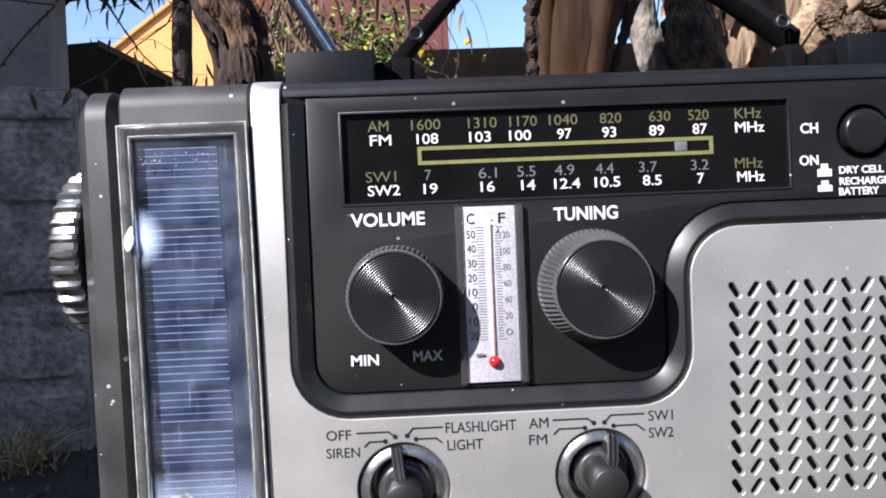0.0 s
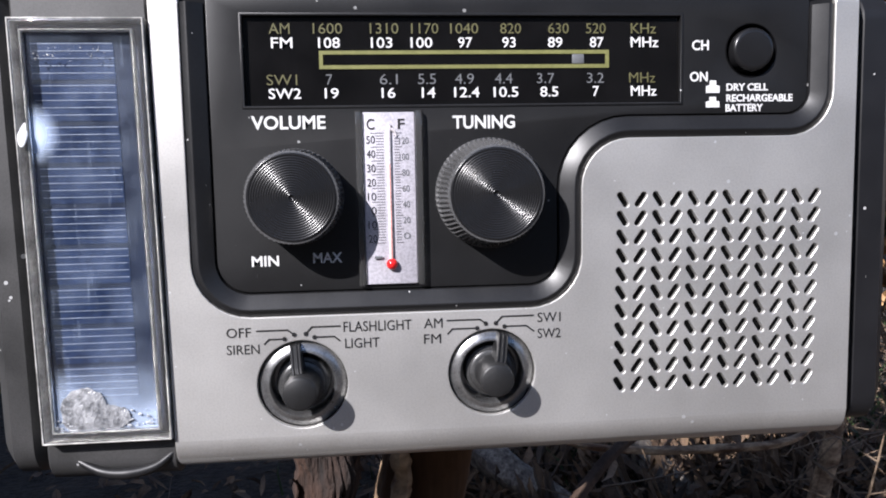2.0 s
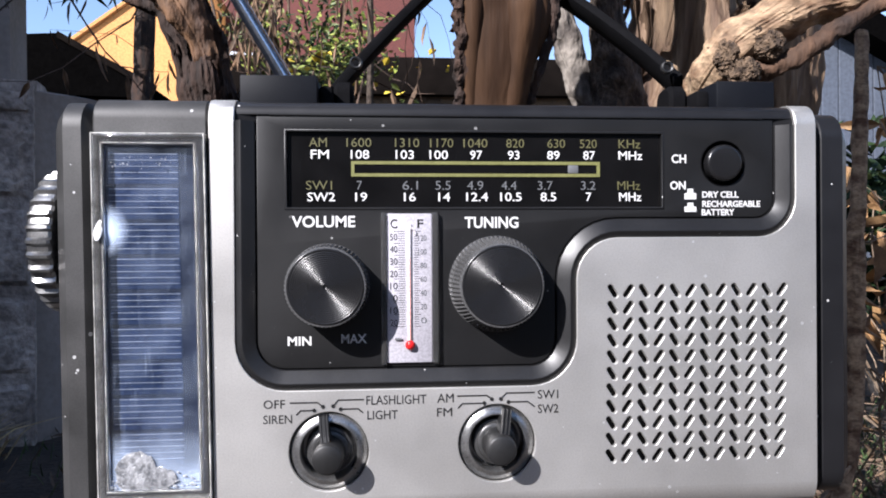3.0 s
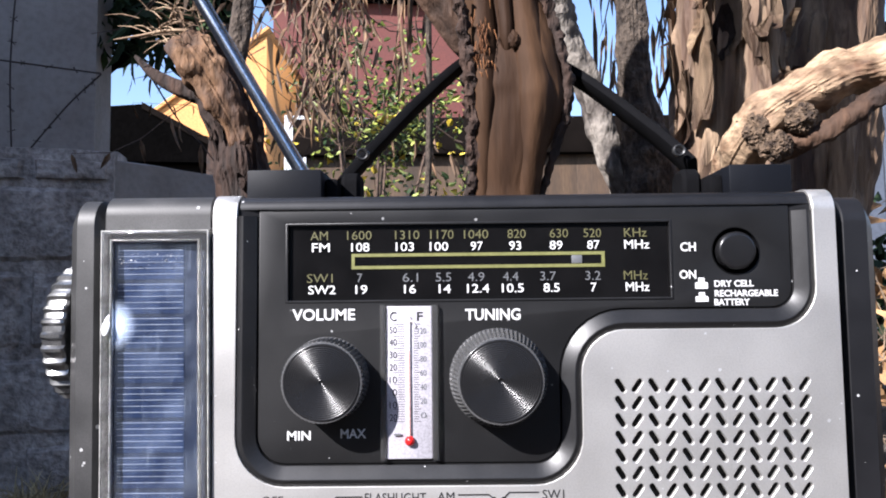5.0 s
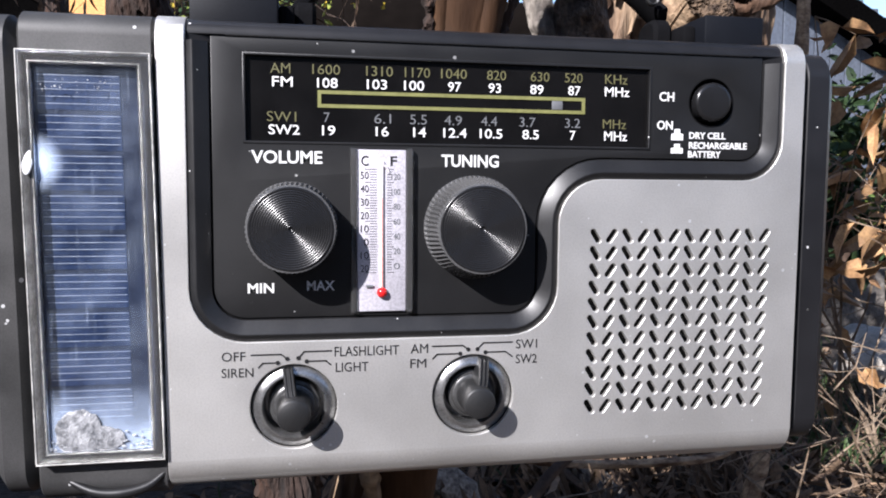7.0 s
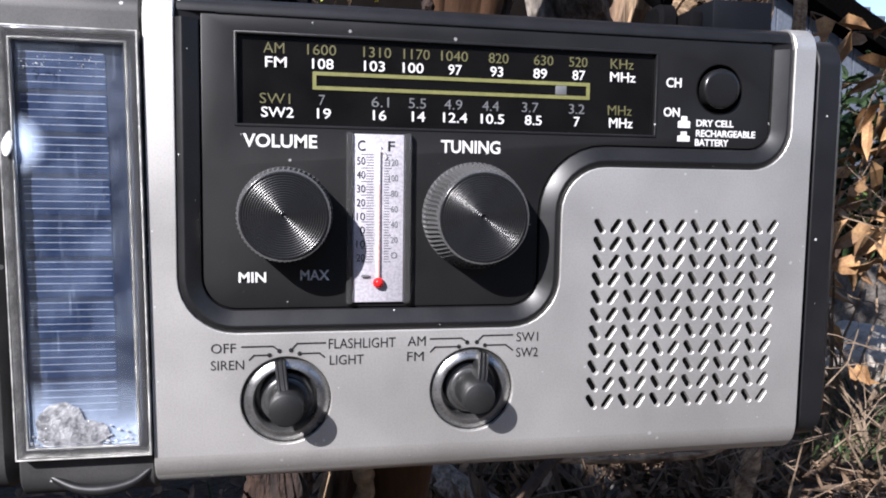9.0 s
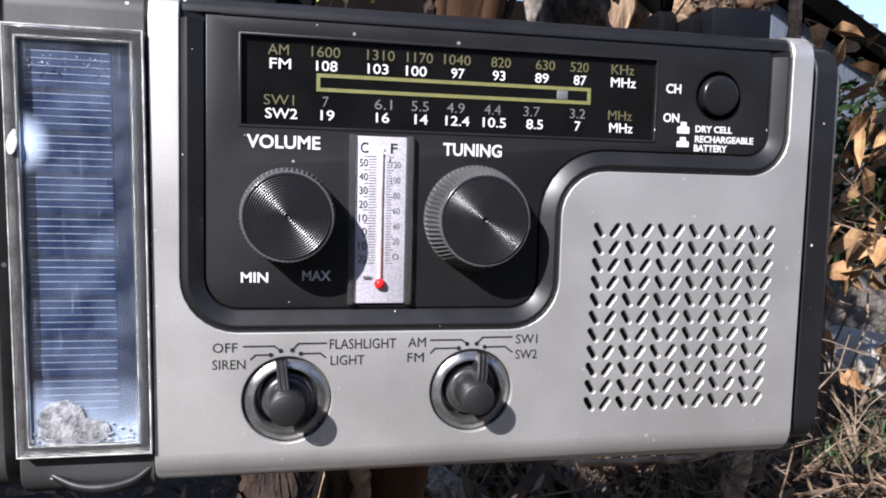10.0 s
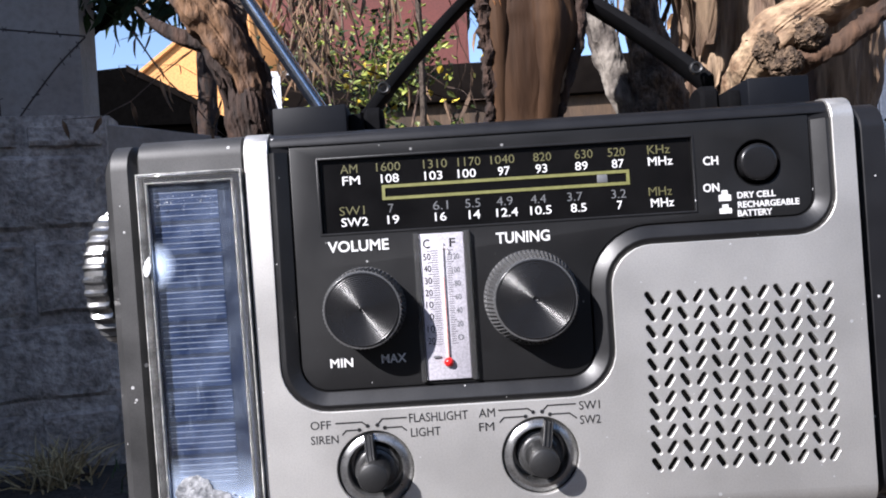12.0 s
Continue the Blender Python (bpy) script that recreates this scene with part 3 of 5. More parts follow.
for rows, z, mat, weight in ((AMS, 820.5, OLIVE_INK, 0.0), (FMS, 816.8, WHITE_INK, 0.007), (SW1S, 807.2, OLIVE_INK, -0.004), (SW2S, 803.6, WHITE_INK, 0.007)):
    for text, x0, x1 in rows:
        grey = mat is OLIVE_INK and text in ("6.1", "5.5", "4.9", "4.4", "3.7", "3.2", "7") and rows is SW1S
        words(text, x0 * MM, x1 * MM, z * MM, (z + 2.75) * MM, SCALE, FAINT_INK if grey else mat, dial, weight)
z0, z1 = 0.8113, 0.8161
part("scale_frame", plate([[(0.0153, z0), (0.0941, z0), (0.0941, z1), (0.0153, z1)], [(0.0163, z0 + 0.001), (0.0931, z0 + 0.001), (0.0931, z1 - 0.001), (0.0163, z1 - 0.001)]], 0.2031, 0.0004), BAR_INK, dial, "yellow-green frame round the pointer slot")
part("pointer", box(0.0838, 0.0871, 0.2030, 0.2036, 0.8124, 0.8150, 0.0002), FAINT_INK, dial, "pale tuning pointer")

# panel lettering
for text, x0, x1, za, zb in (("VOLUME", -2.9, 16.5, 795.5, 799.1), ("TUNING", 50.5, 67.5, 795.1, 798.7), ("MIN", -4.3, 2.9, 759.2, 762.0), ("CH", 117.3, 122.1, 815.7, 818.5), ("ON", 116.8, 121.9, 807.2, 809.9)):
    words(text, x0 * MM, x1 * MM, za * MM, zb * MM, PLANE, WHITE_INK, panel, 0.02)
words("MAX", 0.0120, 0.0198, 0.7597, 0.7625, PLANE, WHITE_INK, panel, 0.015)
for text, x0, x1, za in (("DRY CELL", 127.4, 139.5, 804.6), ("RECHARGEABLE", 127.4, 146.8, 801.6), ("BATTERY", 127.2, 138.1, 798.9)):
    words(text, x0 * MM, x1 * MM, za * MM, (za + 2.05) * MM, PLANE, WHITE_INK, panel, 0.025)
for z, h in ((0.8041, 0.0034), (0.8001, 0.0029)):
    steps_ = [(0.1215, z), (0.1254, z), (0.1254, z + h * 0.55), (0.1244, z + h * 0.62), (0.1244, z + h), (0.1225, z + h), (0.1225, z + h * 0.62), (0.1215, z + h * 0.55)]
    part("switch_symbol", plate([steps_], PLANE - 0.0001, 0.0003), WHITE_INK, panel)

# battery switch
button = part("push_button", lathe([(0.0059, -0.0036), (0.0059, 0.0012), (0.0057, 0.0017), (0.0053, 0.0020), (0.0046, 0.0021), (0.0, 0.0021)], (0.1343, PLANE, 0.8157), 40), KNOB, radio, "round black push button")
part("button_collar", lathe([(0.0075, -0.0003), (0.0074, 0.0002), (0.0072, 0.0002), (0.0071, -0.0034), (0.0056, -0.0034)], (0.1343, PLANE, 0.8157), 40), STRAP, button)


# knobs with a turned face and a ribbed skirt
def knob(x, z, r_base, r_front, ribs, label):
    h = 0.0114
    grip = lathe([(r_base + 0.0002, 0.0), (r_base, 0.0012), (r_front + 0.0005, h - 0.0016), (r_front + 0.0001, h - 0.0003), (r_front - 0.0004, h - 0.0002)], (x, PLANE, z), ribs * 2,
                 wobble=lambda k, i: 1 if k in (0, 3, 4) else (1.0 if i % 2 else 0.945))
    ob = part("knob", grip, KNOB_SIDE, radio, label, smooth=False)
    pitch = 0.00062
    prof, r = [(r_front - 0.0003, h - 0.0003), (r_front - 0.0006, h + 0.0001)], r_front - 0.0008
    while r > 0.0009:
        for k, dh in ((0, 0.0), (0.25, 0.000105), (0.5, 0.0), (0.75, -0.000105)):
            prof.append((r - k * pitch, h + dh))
        r -= pitch
    prof += [(0.0007, h - 0.0002), (0.0, h - 0.0003)]
    face = part("turned_face", lathe(prof, (x, PLANE, z), 72), KNOB, ob, "glossy black face with concentric grooves")
    face.data.attributes.remove(face.data.attributes["sharp_edge"])
    return ob


knob(0.0080, 0.7777, 0.0126, 0.0117, 58, "round black volume knob with a ribbed edge")
knob(0.0605, 0.7776, 0.0149, 0.0125, 66, "large black tuning knob with a ribbed skirt")


# rotary selectors
def selector(x, z, turn):
    ring_line = [(0.0121, -0.0022), (0.0118, -0.0015), (0.0112, -0.0010), (0.0104, -0.0005), (0.0096, 0.0), (0.0089, 0.0001), (0.0085, -0.0005), (0.0083, -0.0030), (0.0082, -0.0056), (0.0, -0.0056)]
    well = part("selector_ring", lathe(ring_line, (x, FACE, z), 64), DISH, radio, "dark chrome selector ring")
    skirt = [(0.0075, -0.0056), (0.0073, -0.0026), (0.0070, -0.0020), (0.0062, -0.0018), (0.0060, -0.0010), (0.0054, -0.0006), (0.0044, -0.0006)]
    part("skirt", lathe(skirt, (x, FACE, z), 56), SKIRT, well, "stepped grey skirt of the selector")
    cap = [(0.0048, -0.0010), (0.0046, 0.0088), (0.0044, 0.0094), (0.0040, 0.0097), (0.0, 0.0098)]
    part("selector_knob", lathe(cap, (x, FACE, z), 44), CAP_GREY, well, "round black selector knob")
    bm = bmesh.new()
    turned = Matrix.Translation((x, FACE, z)) @ Matrix.Rotation(radians(-turn), 4, "Y")
    across = [(-0.0015, 0.0080)] + [((k - 4.5) * 0.00031, -0.0006 if k % 4 in (1, 2) else 0.0) for k in range(10)] + [(0.0015, 0.0080)]
    rows = []
    for y, h in ((0.0012, 0.0038), (-0.0066, 0.0040), (-0.0058, 0.0060), (-0.0008, 0.0110), (0.0012, 0.0114)):
        rows.append([bm.verts.new(turned @ Vector((u, min(y + dy, 0.0014), h))) for u, dy in across])
    for r0, r1 in zip(rows, rows[1:]):
        for k in range(len(across) - 1):
            bm.faces.new((r0[k], r0[k + 1], r1[k + 1], r1[k]))
    bmesh.ops.recalc_face_normals(bm, faces=bm.faces)
    part("pointer_fin", bm, CAP_GREY, well, "ribbed pointer", smooth=False)


for x, z, turn in SELECTORS:
    selector(x, z, turn)
INK = FACE
for text, x0, x1, za, zb in (("OFF", -11.4, -5.0, 740.5, 743.1), ("SIREN", -11.5, -2.9, 735.9, 738.5), ("FLASHLIGHT", 19.6, 38.0, 741.0, 743.8), ("LIGHT", 19.9, 29.2, 736.5, 739.2),
                             ("AM", 41.4, 46.5, 741.2, 743.9), ("FM", 41.3, 46.0, 736.9, 739.5), ("SW1", 72.9, 79.4, 741.7, 744.4), ("SW2", 72.9, 79.4, 737.2, 739.9)):
    words(text, x0 * MM, x1 * MM, za * MM, zb * MM, INK, DARK_INK, front_shell, 0.0)


def leader(points):
    """A printed line that ends in a dot."""
    bm = bmesh.new()
    w = 0.00021
    for (xa, za), (xb, zb) in zip(points, points[1:]):
        a, b = Vector((xa * MM, 0, za * MM)), Vector((xb * MM, 0, zb * MM))
        way = (b - a).normalized()
        n = Vector((-way.z, 0, way.x)) * w
        a, b = a - way * w * 0.8, b + way * w * 0.8
        y = Vector((0, INK - 0.00014, 0))
        bm.faces.new([bm.verts.new(q + y) for q in (a - n, b - n, b + n, a + n)])
    x, z = points[-1]
    bm.faces.new([bm.verts.new((px, INK - 0.00020, pz)) for px, pz in arc(x * MM, z * MM, 0.00062, 0, 337, 15)])
    bmesh.ops.recalc_face_normals(bm, faces=bm.faces)
    for f in bm.faces:
        if f.normal.y > 0:
            f.normal_flip()
    part("leader_line", bm, DARK_INK, front_shell, smooth=False)


for pts in (((-3.4, 742.1), (4.7, 742.1), (6.4, 740.8)), ((-1.5, 738.5), (-0.3, 739.7), (3.8, 739.7)), ((18.7, 742.7), (11.1, 742.7), (9.5, 740.9)), ((18.5, 738.7), (17.1, 739.9), (11.8, 739.9)),
            ((47.8, 743.1), (56.8, 743.1), (58.4, 741.9)), ((47.9, 739.4), (49.2, 740.7), (56.0, 740.7)), ((71.7, 743.7), (63.0, 743.7), (61.2, 741.9)), ((71.8, 739.3), (69.7, 740.9), (63.6, 740.9))):
    leader(pts)

# thermometer
thermo = part("thermometer", box(0.0262, 0.0401, 0.2012, 0.2040, 0.7535, 0.7997, 0.0003), WHITE_CARD, radio, "small white spirit thermometer with red liquid")
for x0, x1 in ((0.0243, 0.0261), (0.0402, 0.0421)):
    part("clear_edge", box(x0, x1, 0.2003, 0.2040, 0.7531, 0.8001, 0.0005), FRAME, thermo, "clear plastic edge")
CARD = 0.2012
for text, x0, x1, za, zb in (("C", 27.3, 29.4, 795.1, 798.0), ("F", 35.6, 37.5, 795.2, 797.9)):
    words(text, x0 * MM, x1 * MM, za * MM, zb * MM, CARD, DARK_INK, thermo, 0.01)
for i, text in enumerate(("50", "40", "30", "20", "10", "0", "10", "20")):
    z = 791.4 - i * 3.79
    words(text, (27.1 if text != "0" else 28.0) * MM, 29.4 * MM, z * MM, (z + 2.1) * MM, CARD, DARK_INK, thermo)
for i, text in enumerate(("120", "100", "80", "60", "40", "20", "0")):
    z = 791.2 - i * 4.25
    words(text, (35.9 if len(text) > 2 else 36.5) * MM, 38.4 * MM, z * MM, (z + 1.8) * MM, CARD, FAINT_INK, thermo)
for side, a, b in ((0, 0.0297, 0.0318), (1, 0.0346, 0.0360)):
    bm = bmesh.new()
    for i in range(41):
        z = 0.7647 + i * 0.000735
        long = 0.0 if i % 5 else 0.0006
        x0, x1 = (a - 2.4 * long, b) if side == 0 else (a, b + long)
        bm.faces.new([bm.verts.new((x, CARD - 0.00008, zz)) for x, zz in ((x0, z), (x1, z), (x1, z + 0.00015), (x0, z + 0.00015))])
    part("graduation", bm, DARK_INK, thermo, smooth=False)
bm = tube([(0.0332, 0.2011, 0.7590), (0.0332, 0.2011, 0.7930), (0.0336, 0.2011, 0.7950), (0.0346, 0.2011, 0.7946), (0.0352, 0.2011, 0.7932)], [0.00062, 0.00062, 0.0006, 0.00045, 0.0003], 10)
glass_tube = part("glass_tube", bm, TUBE_GREY, thermo, "thin glass tube")
part("red_column", tube([(0.0332, 0.2007, 0.7595), (0.0332, 0.2007, 0.7860)], [0.00036, 0.00026], 8), RED_THIN, glass_tube, "thin red liquid column")
bm = bmesh.new()
bmesh.ops.create_uvsphere(bm, u_segments=18, v_segments=12, radius=0.00155, matrix=Matrix.Translation((0.0332, 0.2008, 0.7590)))
part("bulb", bm, RED, glass_tube, "red liquid bulb")
part("maker_mark", box(0.0285, 0.0306, 0.2006, 0.2009, 0.7606, 0.7612), FAINT_INK, thermo)

# side section with the solar panel
side = part("side_section", slab(-0.0632, -0.0294, 0.2022, 0.248, 0.7018, 0.8352, 0.0065, edge=0.0006), SIDE, radio, "black plastic side section")
part("side_cap", slab(-0.0752, -0.0635, 0.2027, 0.247, 0.7030, 0.8347, 0.009, edge=0.0032), SIDE, side, "scuffed black side cap")
part("end_cap", slab(0.1653, 0.1797, 0.2040, 0.247, 0.7060, 0.8334, 0.009, edge=0.0036), BLACK, radio, "black end cap")
part("lamp_lip", tube([(-0.0555, 0.2030, 0.7078), (-0.0490, 0.2016, 0.7050), (-0.0420, 0.2012, 0.7044), (-0.0350, 0.2018, 0.7058), (-0.0305, 0.2030, 0.7090)], [0.0008, 0.0014, 0.0016, 0.0014, 0.0008], 10), GLOSS, side, "curved glossy lamp lip")
solar = part("solar_panel", box(-0.0620, -0.0302, 0.2016, 0.2030, 0.7140, 0.8228), CELL_DARK, side, "blue solar cells behind clear plastic")
X0, X1, Z0, Z1 = -0.0624, -0.0298, 0.7142, 0.8236


def ring(d0, d1):
    return [[(X0 + d, Z0 + d), (X1 - d, Z0 + d), (X1 - d, Z1 - d), (X0 + d, Z1 - d)] for d in (d0, d1)]


part("clear_frame", plate(ring(0.0, 0.0034), 0.1984, 0.0028, 0.0008), FRAME, solar, "clear plastic raised frame")
# pale rings painted for the light that clear plastic edges catch
part("frame_edge", plate(ring(-0.0002, 0.00012), 0.1986, 0.0036, 0.0001), EDGE_LIGHT, solar, "pale line painted for light on the outer edge")
part("frame_edge", plate(ring(0.0026, 0.0030), 0.1985, 0.0014, 0.0001), EDGE_LIGHT, solar, "pale line painted for light on the inner edge")
sheet = part("cover_sheet", box(X0 + 0.0032, X1 - 0.0032, 0.1996, 0.2000, Z0 + 0.0032, Z1 - 0.0032), COVER, solar, "scratched clear cover sheet with painted haze and glare")
sheet.visible_shadow = False
for k in range(9):
    top = 0.8182 - k * 0.01055
    cell = part("solar_cell", box(-0.0586, -0.0380, 0.20145, 0.2018, top - 0.0094, top), CELL, solar, "dark blue solar cell", smooth=False)
    bm = bmesh.new()
    for i in range(5):
        z = top - 0.0004 - i * 0.00185
        box(-0.0586 + random.uniform(0, 0.0005), -0.0380 - random.uniform(0, 0.0005), 0.20130, 0.2016, z - 0.00009, z + 0.00009, bm=bm)
    part("conductor_lines", bm, WIRE, cell, "fine silvery conductor lines", smooth=False)
# white bead placed where the sun glints on the frame
bm = bmesh.new()
bmesh.ops.create_uvsphere(bm, u_segments=24, v_segments=16, radius=1)
tilt = Vector((-0.07, -0.945, 0.32)).to_track_quat("-Y", "Z")
for v in bm.verts:
    v.co = Vector((-0.0607, 0.1985, 0.7948)) + tilt @ Vector((v.co.x * 0.0013, v.co.y * 0.0005, v.co.z * 0.0034))
part("worn_bead", bm, GLINT, solar, "white spot standing in for the sun's glint")
for x, z, rx, rz in ((-0.0515, 0.7225, 0.0060, 0.0062), (-0.0448, 0.7206, 0.0048, 0.0032)):
    bm = bmesh.new()
    bmesh.ops.create_icosphere(bm, subdivisions=4, radius=1)
    for v in bm.verts:
        k = 1 + 0.16 * noise.noise(v.co * 1.9 + Vector((x * 900, 0, z * 700))) + 0.08 * noise.noise(v.co * 7)
        v.co = Vector((x + v.co.x * rx * k, 0.1993 + v.co.y * 0.0004, z + v.co.z * rz * k))
    part("glue_patch", bm, GLUE, solar, "cloudy grey glue patch" if rx > 0.004 else "dark glue patch")
rnd = random.Random(17)
for k in range(84):
    bm = bmesh.new()
    bmesh.ops.create_icosphere(bm, subdivisions=1, radius=1)
    x, z, r = rnd.uniform(-0.0590, -0.0335), 0.7180 + abs(rnd.gauss(0, 0.0018)), rnd.uniform(0.0001, 0.0004)
    if k > 54:
        x, z, r = rnd.uniform(-0.0570, -0.0390), rnd.gauss(0.8150, 0.0010), rnd.uniform(0.00006, 0.00022)
    for v in bm.verts:
        v.co = Vector((x, 0.1993, z)) + Vector((v.co.x * r * 1.6, v.co.y * 0.0003, v.co.z * r)) * (1 + 0.4 * noise.noise(v.co * 2 + Vector((k, 0, 0))))
    part("glue_crumb", bm, CRUMB, solar, "white glue crumb")
for x0, z0, x1, z1, r in ((-0.0730, 0.8120, -0.0655, 0.8085, 0.0004), (-0.0727, 0.7770, -0.0695, 0.7690, 0.0003), (-0.0725, 0.7300, -0.0660, 0.7290, 0.0006)):
    part("scuff", tube([(x0, 0.2085, z0), ((x0 + x1) / 2, 0.2066, (z0 + z1) / 2 + 0.0006), (x1, 0.2060, z1)], [r * 0.4, r, r * 0.4], 6, rough=0.4, freq=900), SCUFF, side, "pale scuff mark")

# the side section tapers a little towards its foot
for ob in [side] + side.children_recursive:
    for v in ob.data.vertices:
        v.co.x += 0.0014 + 0.0016 * (0.8236 - v.co.z) / 0.108

# ribbed crank wheel
wheel = lathe([(0.0, 0.0), (0.0160, 0.0), (0.0225, 0.0006), (0.0232, 0.0014), (0.0232, 0.0066), (0.0222, 0.0080), (0.0150, 0.0086), (0.0, 0.0088)], (-0.0748, 0.2275, 0.7920), 160, axis="-x",
              wobble=lambda k, i: 1 if k not in (2, 3, 4, 5) else (1.0 if i % 5 < 2 else 0.95))
part("crank_wheel", wheel, WHEEL, radio, "ribbed dark chrome crank wheel")
part("crank_hub", lathe([(0.008, -0.003), (0.008, 0.002), (0.0, 0.002)], (-0.0760, 0.2275, 0.7920), 24, axis="-x"), BLACK, radio)

# handle mounts, strap and aerial
for x0, x1, inner_x in ((-0.0202, 0.0043, 0.0043), (0.1372, 0.1576, 0.1372)):
    mount = part("handle_mount", box(x0, x1, 0.2125, 0.2400, 0.8300, 0.8447, 0.0006), MOUNT, radio, "square black handle mount")
    s = 1 if inner_x < 0.05 else -1
    a, b = sorted((inner_x, inner_x + s * 0.0045))
    part("hinge_block", box(a, b, 0.2180, 0.2390, 0.8310, 0.8425, 0.0010), STRAP, mount)
    part("strap_end", slab(*sorted((inner_x + s * 0.0044, inner_x + s * 0.0110)), 0.2250, 0.2390, 0.8310, 0.8462, 0.0045, edge=0.0012), STRAP, mount, "rounded black strap end")
    eye_x = inner_x + s * 0.0120
    part("eyelet", lathe([(0.0012, -0.0006), (0.0013, 0.0006), (0.0018, 0.0009), (0.0022, 0.0005), (0.0023, -0.0006)], (eye_x, 0.2252, 0.8520), 24), CAP_GREY, mount, "small chrome eyelet")


def ribbon(points, wide, thick, name, parent, label):
    bm = bmesh.new()
    rows = []
    pts = [Vector(p) for p in points]
    dense = []
    for i in range(len(pts) - 1):
        p0, p1, p2, p3 = pts[max(i - 1, 0)], pts[i], pts[i + 1], pts[min(i + 2, len(pts) - 1)]
        for k in range(8):
            t = k / 8
            dense.append(0.5 * ((2 * p1) + (p2 - p0) * t + (2 * p0 - 5 * p1 + 4 * p2 - p3) * t * t + (3 * p1 - p0 - 3 * p2 + p3) * t ** 3))
    dense.append(pts[-1])
    for i, p in enumerate(dense):
        way = (dense[min(i + 1, len(dense) - 1)] - dense[max(i - 1, 0)]).normalized()
        side_ = Vector((0, 1, 0))
        side_ = (side_ - way * side_.dot(way)).normalized()
        up = way.cross(side_)
        row = []
        for a in range(12):
            c, s_ = math.cos(2 * math.pi * a / 12), math.sin(2 * math.pi * a / 12)
            c, s_ = math.copysign(abs(c) ** 0.5, c), math.copysign(abs(s_) ** 0.5, s_)
            row.append(bm.verts.new(p + side_ * c * wide / 2 + up * s_ * thick / 2))
        rows.append(row)
    for a, b in zip(rows, rows[1:]):
        for k in range(12):
            bm.faces.new((a[k], a[(k + 1) % 12], b[(k + 1) % 12], b[k]))
    bm.faces.new(rows[0])
    bm.faces.new(rows[-1])
    bmesh.ops.recalc_face_normals(bm, faces=bm.faces)
    return part(name, bm, STRAP, parent, label)


ribbon([(0.0080, 0.232, 0.8420), (0.0180, 0.240, 0.8560), (0.0350, 0.258, 0.8790), (0.0520, 0.281, 0.9010), (0.0670, 0.296, 0.9130), (0.0810, 0.290, 0.9090), (0.1000, 0.270, 0.8910), (0.1210, 0.246, 0.8640), (0.1320, 0.232, 0.8470)], 0.011, 0.0042, "carry_strap", radio, "black strap looped over a branch stub")
ends = ((-0.0035, 0.2500, 0.8400), (-0.2435, 0.2680, 1.2500))
aerial = None
for k, (a, b, r) in enumerate(((0.0, 0.30, 0.0027), (0.28, 0.62, 0.0022), (0.60, 1.0, 0.0017))):
    p, q = Vector(ends[0]), Vector(ends[1])
    ob = part("aerial" if k == 0 else "aerial_section", tube([p.lerp(q, a), p.lerp(q, (a + b) / 2), p.lerp(q, b)], [r, r, r], 20), STEEL, radio if k == 0 else aerial, "polished steel telescopic aerial" if k == 0 else "")
    aerial = aerial or ob
part("aerial_socket", lathe([(0.0050, -0.012), (0.0050, 0.004), (0.0042, 0.006), (0.0, 0.006)], (-0.0035, 0.2500, 0.8380), 20, axis="z"), GLOSS, radio)

# ---- ground ----
def ground_height(x, y):
    mound = 0.07 * math.exp(-(((x - 0.55) / 0.45) ** 2 + ((y - 0.95) / 0.35) ** 2))
    return 0.30 + mound + 0.03 * noise.noise(Vector((x * 1.3, y * 1.3, 0))) * math.exp(-((x * x + y * y) / 60)) + 0.012 * noise.noise(Vector((x * 6, y * 6, 3))) * math.exp(-((x * x + y * y) / 20))


def spread(n, near, far):
    return [math.copysign(near * abs(t) + (far - near) * abs(t) ** 5, t) for t in (2 * i / n - 1 for i in range(n + 1))]


xs = spread(150, 5.0, 400.0)
ys = [0.8 + v for v in spread(150, 5.0, 400.0)]
verts = [(x, y, ground_height(x, y)) for y in ys for x in xs]
n = len(xs)
faces = [(j * n + i, j * n + i + 1, (j + 1) * n + i + 1, (j + 1) * n + i) for j in range(n - 1) for i in range(n - 1)]
me = bpy.data.meshes.new("ground")
me.from_pydata(verts, [], faces)
me.materials.append(SOIL)
for p in me.polygons:
    p.use_smooth = True
tagged(new("ground", me), "bare brown garden soil with patches of shade", "ground", kind="structure")


